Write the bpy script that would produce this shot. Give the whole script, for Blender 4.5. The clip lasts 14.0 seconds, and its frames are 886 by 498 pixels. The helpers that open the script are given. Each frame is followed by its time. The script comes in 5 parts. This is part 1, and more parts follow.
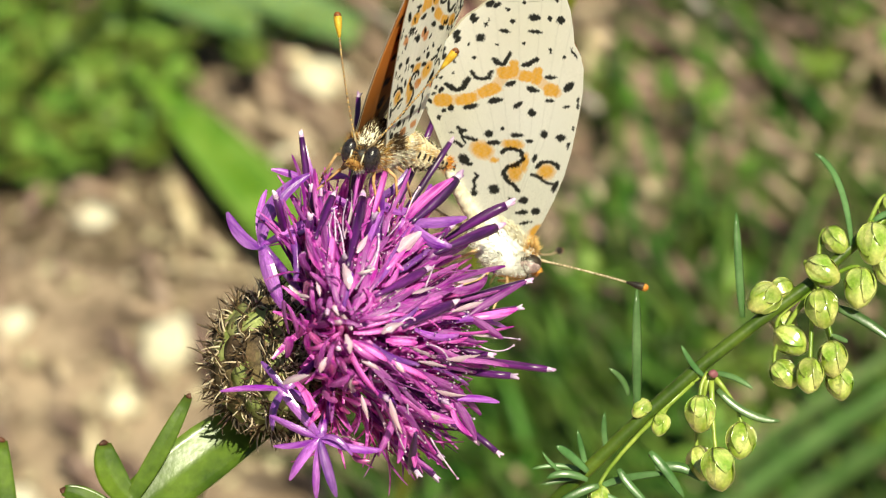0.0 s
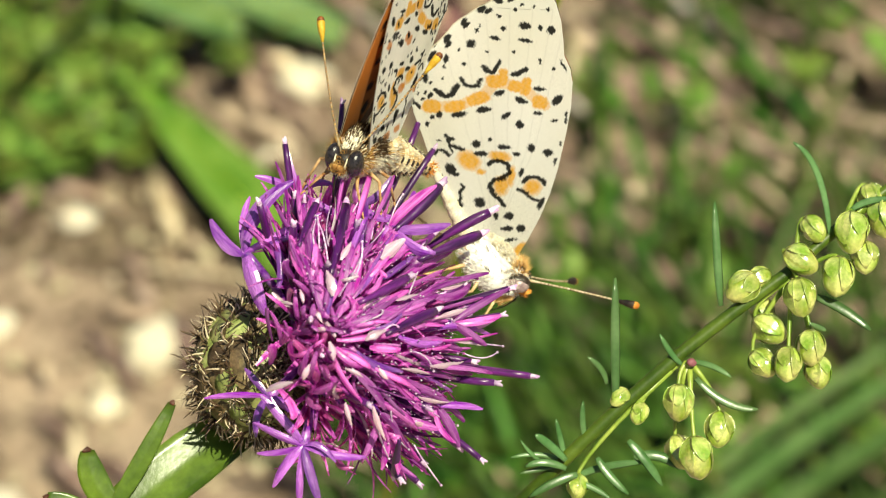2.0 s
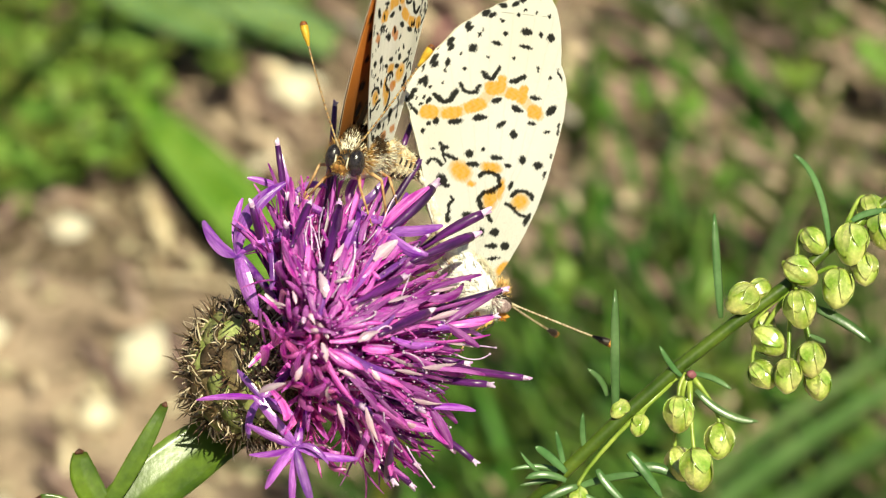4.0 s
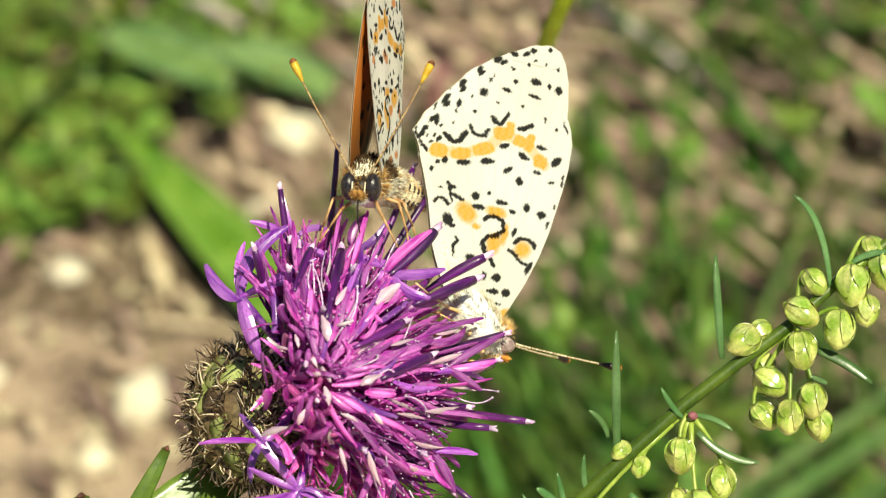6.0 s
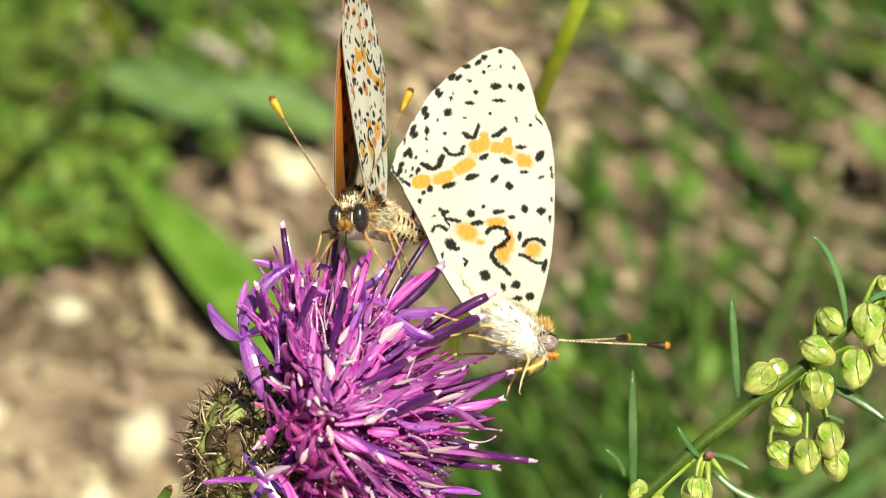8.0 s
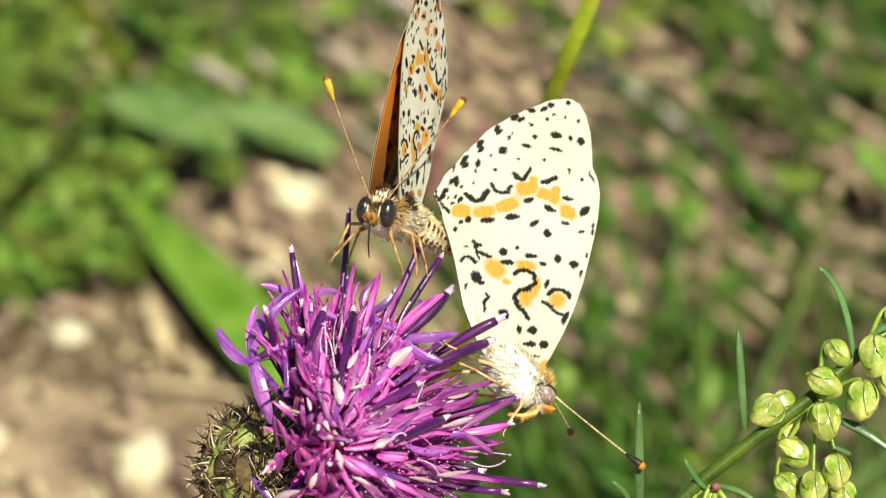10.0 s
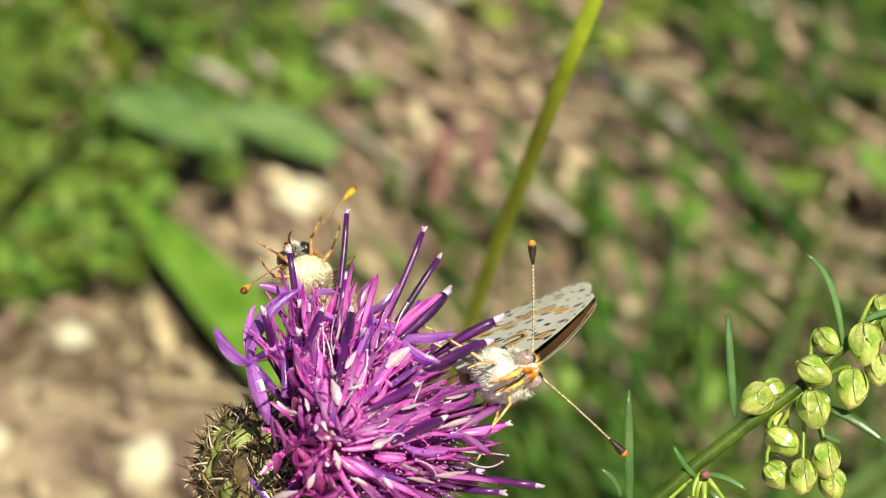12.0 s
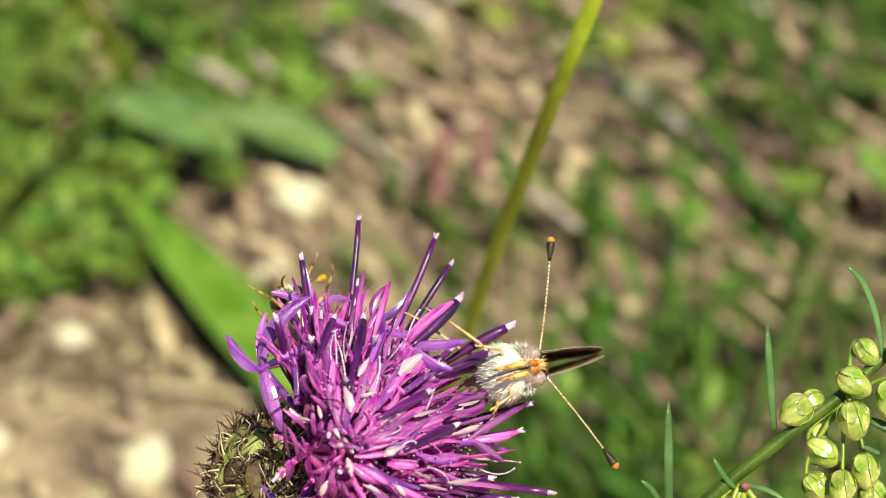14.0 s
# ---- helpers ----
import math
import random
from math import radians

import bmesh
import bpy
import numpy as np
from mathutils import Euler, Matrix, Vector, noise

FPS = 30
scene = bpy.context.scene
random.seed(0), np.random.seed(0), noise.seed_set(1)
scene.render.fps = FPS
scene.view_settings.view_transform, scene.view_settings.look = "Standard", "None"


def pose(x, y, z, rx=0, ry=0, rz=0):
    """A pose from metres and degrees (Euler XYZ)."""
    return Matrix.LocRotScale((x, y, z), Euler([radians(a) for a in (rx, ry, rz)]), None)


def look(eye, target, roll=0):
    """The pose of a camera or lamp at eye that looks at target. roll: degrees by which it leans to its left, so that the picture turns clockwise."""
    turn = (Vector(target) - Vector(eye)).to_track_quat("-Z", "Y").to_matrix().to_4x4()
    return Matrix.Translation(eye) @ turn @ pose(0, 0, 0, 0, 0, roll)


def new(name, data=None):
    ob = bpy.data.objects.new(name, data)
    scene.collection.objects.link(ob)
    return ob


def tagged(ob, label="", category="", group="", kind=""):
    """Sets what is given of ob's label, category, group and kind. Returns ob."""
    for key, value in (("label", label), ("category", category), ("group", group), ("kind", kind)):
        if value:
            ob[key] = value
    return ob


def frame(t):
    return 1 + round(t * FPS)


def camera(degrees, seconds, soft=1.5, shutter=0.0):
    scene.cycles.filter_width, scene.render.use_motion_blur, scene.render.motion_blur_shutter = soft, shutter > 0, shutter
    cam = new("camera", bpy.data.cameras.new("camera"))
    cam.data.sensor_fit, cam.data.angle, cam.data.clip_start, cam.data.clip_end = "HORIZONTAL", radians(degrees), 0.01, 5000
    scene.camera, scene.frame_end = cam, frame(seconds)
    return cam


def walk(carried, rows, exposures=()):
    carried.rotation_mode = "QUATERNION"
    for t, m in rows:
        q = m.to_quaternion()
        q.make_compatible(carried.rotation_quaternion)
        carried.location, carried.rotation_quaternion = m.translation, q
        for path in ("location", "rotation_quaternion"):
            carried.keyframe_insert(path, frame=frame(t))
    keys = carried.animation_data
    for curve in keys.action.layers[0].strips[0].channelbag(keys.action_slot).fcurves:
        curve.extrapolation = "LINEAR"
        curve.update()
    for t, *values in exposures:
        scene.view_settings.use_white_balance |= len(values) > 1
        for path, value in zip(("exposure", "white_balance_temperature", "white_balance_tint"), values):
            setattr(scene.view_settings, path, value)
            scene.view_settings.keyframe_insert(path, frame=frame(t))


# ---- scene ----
# ---- the camera: it stands at one place and swings with the subject ----
U = 4.2e-5                    # drawing unit of the subject: 0.042 mm
F = 4446.0                    # distance from the lens to the subject's plane, in drawing units
EYE = Vector((0.0, 0.0, 0.386))
DOWN = radians(40)
cam = camera(20.0, 14.0, 1.15)
FIRST = look(EYE, EYE + Vector((0, math.cos(DOWN), -math.sin(DOWN))))
SUBJECT = FIRST @ Matrix.Translation((0, 0, -F * U))   # x right, y up, z towards the lens

# seconds, swing to the left and upwards in drawing units
SWING = [(0, 0, 0), (0.5, -15, 2), (1, -24, 2), (1.5, -27, 3), (2, -27, 3), (2.5, -29, 5), (3, -36, 6), (3.5, -39, 11),
         (4, -42, 19), (4.5, -44, 32), (5, -46, 49), (5.5, -46, 71.5), (6, -45, 96), (6.5, -46, 120), (7, -45, 137),
         (7.5, -43, 155), (8, -43, 164), (9, -42, 184), (10, -41, 206), (10.5, -40, 214), (11, -39, 214),
         (11.5, -35, 213), (12, -37, 210), (13, -37, 210), (14, -37, 210)]


def swung(a, b):
    return FIRST @ Matrix.Rotation(b / F, 4, "X") @ Matrix.Rotation(a / F, 4, "Y")


walk(cam, [(t, swung(a, b)) for t, a, b in SWING], [(0, 0.25, 7000, 4), (14, 0.25, 7000, 4)])
cam.data.dof.use_dof = True
cam.data.dof.focus_distance = (F - 60) * U
cam.data.dof.aperture_fstop = 43.0

# ---- sky and sun ----
world = bpy.data.worlds.new("sky")
scene.world = world
world.use_nodes = True
sky = world.node_tree.nodes.new("ShaderNodeTexSky")
sky.sky_type, sky.sun_disc = "NISHITA", False
SUN_HIGH, SUN_TURN = radians(61), radians(150)
sky.sun_elevation, sky.sun_rotation = SUN_HIGH, SUN_TURN
world.node_tree.links.new(sky.outputs[0], world.node_tree.nodes["Background"].inputs[0])
world.node_tree.nodes["Background"].inputs[1].default_value = 0.05
sun = new("sun", bpy.data.lights.new("sun", "SUN"))
sun.data.energy, sun.data.angle, sun.data.color = 4.9, radians(0.53), (1.0, 0.96, 0.77)
sun_way = Vector((math.sin(SUN_TURN) * math.cos(SUN_HIGH), math.cos(SUN_TURN) * math.cos(SUN_HIGH), math.sin(SUN_HIGH)))
sun.matrix_world = look(sun_way * 3, (0, 0, 0))


# ---- materials ----
def material(name, c1, c2, size, rough=0.6, bump=0.2, grain=0.25, thin=0.0, gloss=0.4, pigment="", vary=0.0, islands=False, metal=0.0, sheen=0.0, streak=0.0, coat=0.0):
    """Two colours mixed by a noise of that size in metres, a finer grain, a relief; thin: how much light passes through."""
    m = bpy.data.materials.new(name)
    m.use_nodes = True
    t = m.node_tree
    n, link = t.nodes, t.links.new
    b = n["Principled BSDF"]
    at = n.new("ShaderNodeTexCoord")
    big, fine = n.new("ShaderNodeTexNoise"), n.new("ShaderNodeTexNoise")
    big.inputs["Scale"].default_value, big.inputs["Detail"].default_value = 1 / size, 4
    fine.inputs["Scale"].default_value, fine.inputs["Detail"].default_value = 7 / size, 3
    place = at.outputs["Object"]
    if streak:
        along = n.new("ShaderNodeMapping")
        along.inputs["Scale"].default_value = (1, 1, streak)
        link(place, along.inputs["Vector"])
        place = along.outputs[0]
    link(place, big.inputs["Vector"]), link(place, fine.inputs["Vector"])
    ramp = n.new("ShaderNodeValToRGB")
    ramp.color_ramp.elements[0].position, ramp.color_ramp.elements[1].position = 0.36, 0.64
    ramp.color_ramp.elements[0].color, ramp.color_ramp.elements[1].color = (*c1, 1), (*c2, 1)
    link(big.outputs["Fac"], ramp.inputs["Fac"])
    colour = ramp.outputs["Color"]
    if pigment:
        a = n.new("ShaderNodeAttribute")
        a.attribute_name = pigment
        colour = a.outputs["Color"]
    hsv = n.new("ShaderNodeHueSaturation")
    link(colour, hsv.inputs["Color"])
    wide = n.new("ShaderNodeMapRange")
    wide.inputs["From Min"].default_value, wide.inputs["From Max"].default_value = 0.3, 0.7
    wide.inputs["To Min"].default_value, wide.inputs["To Max"].default_value = 1 - grain, 1 + grain
    link(fine.outputs["Fac"], wide.inputs["Value"])
    value = wide.outputs[0]
    if vary:
        if islands:
            info = n.new("ShaderNodeNewGeometry").outputs["Random Per Island"]
        else:
            info = n.new("ShaderNodeObjectInfo").outputs["Random"]
        span, times = n.new("ShaderNodeMapRange"), n.new("ShaderNodeMath")
        span.inputs["To Min"].default_value, span.inputs["To Max"].default_value = 1 - vary, 1 + vary
        times.operation = "MULTIPLY"
        link(info, span.inputs["Value"]), link(value, times.inputs[0]), link(span.outputs[0], times.inputs[1])
        value = times.outputs[0]
        hue = n.new("ShaderNodeMapRange")
        hue.inputs["To Min"].default_value, hue.inputs["To Max"].default_value = 0.5 - vary * 0.06, 0.5 + vary * 0.06
        link(info, hue.inputs["Value"]), link(hue.outputs[0], hsv.inputs["Hue"])
    link(value, hsv.inputs["Value"])
    link(hsv.outputs["Color"], b.inputs["Base Color"])
    b.inputs["Roughness"].default_value, b.inputs["Metallic"].default_value = rough, metal
    b.inputs["Specular IOR Level"].default_value = gloss
    if coat:
        b.inputs["Coat Weight"].default_value, b.inputs["Coat Roughness"].default_value = coat, 0.28
        b.inputs["Coat IOR"].default_value = 1.7
    if sheen:
        b.inputs["Sheen Weight"].default_value = sheen
    if bump:
        relief = n.new("ShaderNodeBump")
        relief.inputs["Strength"].default_value, relief.inputs["Distance"].default_value = bump, size * 0.15
        link(fine.outputs["Fac"], relief.inputs["Height"]), link(relief.outputs[0], b.inputs["Normal"])
    if thin:
        glow, mix = n.new("ShaderNodeBsdfTranslucent"), n.new("ShaderNodeMixShader")
        link(hsv.outputs["Color"], glow.inputs["Color"])
        mix.inputs[0].default_value = thin
        link(b.outputs[0], mix.inputs[1]), link(glow.outputs[0], mix.inputs[2])
        link(mix.outputs[0], n["Material Output"].inputs["Surface"])
    return m


MM = 0.001
SOIL = material("soil", (0.205, 0.145, 0.105), (0.43, 0.325, 0.235), 14 * MM, 0.95, 0.4, 0.3, gloss=0.1)
STONE = material("limestone", (0.66, 0.58, 0.43), (0.86, 0.79, 0.62), 6 * MM, 0.9, 0.4, 0.15, gloss=0.15, vary=0.15)
GRAVEL = material("gravel", (0.32, 0.24, 0.16), (0.58, 0.48, 0.35), 8 * MM, 0.9, 0.5, 0.3, gloss=0.15, vary=0.45, islands=True)
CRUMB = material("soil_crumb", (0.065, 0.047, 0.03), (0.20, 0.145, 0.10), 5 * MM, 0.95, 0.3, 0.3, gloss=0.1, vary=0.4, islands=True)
STRAW = material("straw", (0.30, 0.19, 0.13), (0.64, 0.48, 0.37), 5 * MM, 0.8, 0.3, 0.3, vary=0.6, islands=True)
GRASS = material("grass", (0.036, 0.104, 0.010), (0.155, 0.266, 0.036), 9 * MM, 0.5, 0.1, 0.25, thin=0.3, vary=0.5, islands=True)
HERB = material("herb_leaf", (0.12, 0.21, 0.030), (0.33, 0.46, 0.085), 7 * MM, 0.45, 0.2, 0.25, thin=0.38, vary=0.5, islands=True)
BLADE = material("broad_blade", (0.125, 0.30, 0.026), (0.30, 0.49, 0.088), 9 * MM, 0.4, 0.2, 0.25, thin=0.35)
STALK = material("green_stalk", (0.38, 0.48, 0.03), (0.50, 0.60, 0.06), 8 * MM, 0.45, 0.15, 0.15, thin=0.3)
PALE_LEAF = material("pale_soft_leaf", (0.10, 0.20, 0.055), (0.22, 0.35, 0.13), 12 * MM, 0.5, 0.2, 0.2, thin=0.2)
PALE_BLADE = material("pale_grass_blade", (0.095, 0.19, 0.045), (0.195, 0.31, 0.10), 10 * MM, 0.5, 0.1, 0.2, thin=0.3, vary=0.2)
LIME = material("lime_leaf", (0.28, 0.38, 0.05), (0.50, 0.58, 0.13), 5 * MM, 0.45, 0.2, 0.2, thin=0.3)
DEAD = material("bleached_stalk", (0.46, 0.37, 0.32), (0.74, 0.66, 0.60), 5 * MM, 0.8, 0.4, 0.25)
RED_STALK = material("red_stalk", (0.22, 0.06, 0.085), (0.40, 0.17, 0.18), 6 * MM, 0.6, 0.2, 0.2)
PETAL = material("magenta_petal", (0.50, 0.018, 0.48), (0.88, 0.30, 0.84), 0.32 * MM, 0.3, 0.5, 0.24, thin=0.5, gloss=0.55, vary=0.42, streak=0.07, coat=0.4)
VIOLET = material("violet_petal", (0.25, 0.02, 0.46), (0.60, 0.22, 0.76), 0.5 * MM, 0.27, 0.3, 0.25, thin=0.3, gloss=0.75, vary=0.35, streak=0.12, coat=0.9)
ANTHER = material("dark_anther", (0.028, 0.002, 0.05), (0.12, 0.012, 0.17), 0.5 * MM, 0.35, 0.4, 0.3, gloss=0.4, vary=0.3, streak=0.12, coat=0.3)
# whitish petal colour that stands for the sun's glints on glossy petals
GLINT_PETAL = material("glint_petal", (0.76, 0.48, 0.66), (0.96, 0.89, 0.91), 0.6 * MM, 0.22, 0.3, 0.14, thin=0.3, gloss=0.8, vary=0.25, streak=0.12, coat=1.0)
POLLEN = material("pale_anther_tip", (0.50, 0.28, 0.56), (0.84, 0.68, 0.86), 0.5 * MM, 0.5, 0.3, 0.2, vary=0.3)
CRIMSON = material("crimson_petal", (0.40, 0.014, 0.26), (0.78, 0.20, 0.60), 0.32 * MM, 0.26, 0.4, 0.25, thin=0.4, gloss=0.7, vary=0.3, streak=0.07, coat=0.8)
BRACT = material("green_bract", (0.17, 0.21, 0.05), (0.40, 0.43, 0.16), 1.6 * MM, 0.38, 0.12, 0.2, gloss=0.6, vary=0.25)
BROWN_BRACT = material("brown_bract", (0.05, 0.032, 0.016), (0.20, 0.14, 0.07), 1.2 * MM, 0.5, 0.3, 0.3, gloss=0.5, vary=0.3)
BRISTLE = material("dark_bristle", (0.025, 0.015, 0.009), (0.17, 0.105, 0.055), 0.8 * MM, 0.5, 0.1, 0.3, vary=0.3, islands=True, gloss=0.5)
PALE_BRISTLE = material("pale_bristle", (0.42, 0.33, 0.22), (0.72, 0.61, 0.45), 0.8 * MM, 0.5, 0.1, 0.3, vary=0.3, islands=True)
LEAF = material("knapweed_leaf", (0.065, 0.125, 0.010), (0.155, 0.25, 0.026), 4 * MM, 0.33, 0.06, 0.15, thin=0.22, gloss=0.6, coat=0.3)
LEAF_TIP = material("brown_leaf_tip", (0.05, 0.018, 0.01), (0.12, 0.04, 0.02), 1 * MM, 0.6, 0.2, 0.2)
BUD = material("yellow_green_bud", (0.32, 0.47, 0.035), (0.80, 0.81, 0.25), 1.5 * MM, 0.16, 0.10, 0.14, thin=0.14, gloss=0.9, vary=0.18, coat=1.0)
BUD_SCALE = material("bud_scale", (0.27, 0.43, 0.035), (0.80, 0.82, 0.28), 1.2 * MM, 0.2, 0.10, 0.14, thin=0.2, gloss=0.8, vary=0.2, coat=1.0)
SPRIG = material("sprig_stem", (0.035, 0.075, 0.006), (0.10, 0.155, 0.016), 3 * MM, 0.42, 0.05, 0.14, gloss=0.35)
BUD_STALK = material("bud_stalk", (0.16, 0.27, 0.025), (0.36, 0.46, 0.08), 2 * MM, 0.35, 0.05, 0.14, gloss=0.5)
NEEDLE = material("sprig_leaf", (0.07, 0.17, 0.045), (0.15, 0.28, 0.10), 3 * MM, 0.3, 0.04, 0.12, thin=0.2, gloss=0.5, vary=0.2)
WING_UNDER = material("wing_underside", (1, 1, 1), (1, 1, 1), 0.35 * MM, 0.85, 0.2, 0.10, thin=0.32, gloss=0.08, pigment="pigment")
WING_UPPER = material("wing_upperside", (1, 1, 1), (1, 1, 1), 0.35 * MM, 0.7, 0.25, 0.18, thin=0.08, gloss=0.2, pigment="pigment")
WHITE_DOWN = material("white_down", (0.88, 0.86, 0.77), (0.96, 0.95, 0.90), 0.7 * MM, 0.8, 0.2, 0.1, thin=0.05, vary=0.06, islands=True)
GOLD_HAIR = material("golden_hair", (0.74, 0.38, 0.09), (0.92, 0.66, 0.30), 0.6 * MM, 0.7, 0.3, 0.25, vary=0.3, islands=True)
YELLOW = material("yellow_club", (0.54, 0.30, 0.02), (0.76, 0.50, 0.055), 0.5 * MM, 0.5, 0.2, 0.15)
RUST = material("rust_club_tip", (0.10, 0.028, 0.010), (0.30, 0.10, 0.025), 0.4 * MM, 0.5, 0.2, 0.2)
PALE_SHAFT = material("pale_antenna", (0.46, 0.35, 0.19), (0.78, 0.68, 0.48), 0.28 * MM, 0.5, 0.1, 0.2)
PALE_LEG = material("pale_leg", (0.58, 0.34, 0.13), (0.84, 0.62, 0.34), 0.6 * MM, 0.5, 0.2, 0.2)
CREAM_FUR = material("cream_scales", (0.66, 0.58, 0.40), (0.88, 0.82, 0.66), 0.6 * MM, 0.8, 0.4, 0.3, vary=0.25, islands=True)
TAWNY_FUR = material("tawny_hair", (0.30, 0.13, 0.03), (0.62, 0.36, 0.12), 0.6 * MM, 0.7, 0.4, 0.3, vary=0.35, islands=True)
ABDOMEN = material("barred_abdomen", (0.50, 0.32, 0.13), (0.82, 0.70, 0.46), 0.9 * MM, 0.75, 0.5, 0.35)
DARK_FUR = material("dark_brown_hair", (0.018, 0.012, 0.008), (0.13, 0.07, 0.028), 0.6 * MM, 0.8, 0.4, 0.3, gloss=0.2, vary=0.4, islands=True)
ORANGE = material("orange_scales", (0.55, 0.16, 0.02), (0.78, 0.34, 0.06), 0.5 * MM, 0.7, 0.4, 0.25, vary=0.2, islands=True)
DARK = material("dark_chitin", (0.014, 0.010, 0.008), (0.05, 0.035, 0.022), 0.5 * MM, 0.45, 0.3, 0.3)
BLACK_EYE = material("dark_compound_eye", (0.012, 0.010, 0.012), (0.035, 0.028, 0.03), 0.25 * MM, 0.25, 0.25, 0.4, gloss=0.6)
GREY_EYE = material("grey_compound_eye", (0.24, 0.165, 0.16), (0.50, 0.37, 0.36), 0.22 * MM, 0.3, 0.25, 0.5, gloss=0.6)
SHAFT = material("ringed_antenna", (0.10, 0.06, 0.025), (0.55, 0.42, 0.25), 0.28 * MM, 0.5, 0.1, 0.2)
LEG = material("orange_leg", (0.34, 0.15, 0.05), (0.66, 0.42, 0.20), 0.6 * MM, 0.5, 0.2, 0.25)


# ---- shapes, in drawing units unless a scale is given ----
def join(*shapes):
    verts, faces = [], []
    for v, f in shapes:
        k = len(verts)
        verts += [tuple(p) for p in v]
        faces += [tuple(i + k for i in g) for g in f]
    return verts, faces


def tube(points, radii, sides=8, flat=1.0, side_hint=None):
    """A tube along points; flat: its thickness across, as a share of its width, which lies along side_hint."""
    p = np.array(points, float)
    n = len(p)
    way = np.gradient(p, axis=0)
    way /= np.linalg.norm(way, axis=1)[:, None] + 1e-12
    s = np.array(side_hint if side_hint is not None else ((0, 0, 1) if abs(way[0][2]) < 0.9 else (1, 0, 0)), float)
    verts = []
    for i in range(n):
        s = s - way[i] * (s @ way[i])
        s /= np.linalg.norm(s) + 1e-12
        o = np.cross(way[i], s)
        for k in range(sides):
            a = 2 * math.pi * k / sides
            verts.append(tuple(p[i] + radii[i] * (math.cos(a) * s + flat * math.sin(a) * o)))
    faces = [(i * sides + k, i * sides + (k + 1) % sides, (i + 1) * sides + (k + 1) % sides, (i + 1) * sides + k)
             for i in range(n - 1) for k in range(sides)]
    faces += [tuple(range(sides))[::-1], tuple((n - 1) * sides + k for k in range(sides))]
    return verts, faces


def fold(points, radii, normal, depth=0.3, thick=0.06, curl=0.0):
    """A leaf blade along points, folded along its midrib, with two skins and a rim."""
    p = np.array(points, float)
    way = np.gradient(p, axis=0)
    way /= np.linalg.norm(way, axis=1)[:, None] + 1e-12
    up = np.array(normal, float)
    across = np.array((-1, -.72, -.4, -.12, 0, .12, .4, .72, 1))
    m, n = len(across), len(p)
    skins = []
    for shift in (0.0, -thick):
        for i in range(n):
            side = np.cross(way[i], up)
            side /= np.linalg.norm(side) + 1e-12
            nor = np.cross(side, way[i])
            for u in across:
                lift = depth * abs(u) ** 1.3 - curl * u * u + shift + (0.02 * math.sin(i * 2.3 + u * 5))
                skins.append(tuple(p[i] + radii[i] * (u * side + lift * nor)))
    k = n * m
    faces = []
    for i in range(n - 1):
        for j in range(m - 1):
            q = (i * m + j, i * m + j + 1, (i + 1) * m + j + 1, (i + 1) * m + j)
            faces += [q, tuple(v + k for v in q[::-1])]
    rim = [i * m for i in range(n)] + [(n - 1) * m + j for j in range(1, m)] + [i * m + m - 1 for i in range(n - 2, -1, -1)] + list(range(m - 2, -1, -1))
    faces += [(a, a + k, b + k, b) for a, b in zip(rim, rim[1:])]
    return skins, faces


def bend(a, b, c, n):
    """n points on a smooth bow from a to c, drawn towards b."""
    a, b, c = (np.array(q, float) for q in (a, b, c))
    return [tuple((1 - t) ** 2 * a + 2 * t * (1 - t) * b + t * t * c) for t in np.linspace(0, 1, n)]


def blob(centre, radii, rows=10, sides=14, rough=0.0, seed=0, frame3=None):
    verts, faces = [], []
    turn = frame3 if frame3 is not None else Matrix.Identity(3)
    for i in range(rows + 1):
        a = math.pi * i / rows
        for k in range(sides):
            b = 2 * math.pi * k / sides
            q = Vector((math.sin(a) * math.cos(b), math.sin(a) * math.sin(b), math.cos(a)))
            r = 1 + rough * noise.noise(q * 1.7 + Vector((seed * 7.3, seed, 0)))
            q = Vector((q.x * radii[0] * r, q.y * radii[1] * r, q.z * radii[2] * r))
            verts.append(tuple(turn @ q + Vector(centre)))
    for i in range(rows):
        for k in range(sides):
            faces.append((i * sides + k, (i + 1) * sides + k, (i + 1) * sides + (k + 1) % sides, i * sides + (k + 1) % sides))
    return verts, faces


def fur(centre, radii, count, length, width, rng, lean=(0, 0, 0), where=None):
    """Many short tapered hairs on an egg."""
    shapes = []
    while len(shapes) < count:
        q = Vector((rng.gauss(0, 1), rng.gauss(0, 1), rng.gauss(0, 1))).normalized()
        if where and not where(q):
            continue
        root = Vector(centre) + Vector((q.x * radii[0], q.y * radii[1], q.z * radii[2])) * 0.93
        way = (q + Vector(lean) + Vector((rng.gauss(0, .25), rng.gauss(0, .25), rng.gauss(0, .25)))).normalized()
        ln = length * rng.uniform(0.5, 1.2)
        tip = root + way * ln
        shapes.append(tube([root, root.lerp(tip, 0.5) + Vector((0, 0, -ln * 0.05)), tip], (width, width * 0.7, width * 0.12), 3))
    return join(*shapes)


def mesh_of(name, shape, mats, scale=U, smooth=True):
    me = bpy.data.meshes.new(name)
    v = np.array(shape[0], float) * scale
    me.from_pydata(v.tolist(), [], shape[1])
    for m in (mats if isinstance(mats, (list, tuple)) else [mats]):
        me.materials.append(m)
    if smooth:
        me.shade_smooth()
    return me


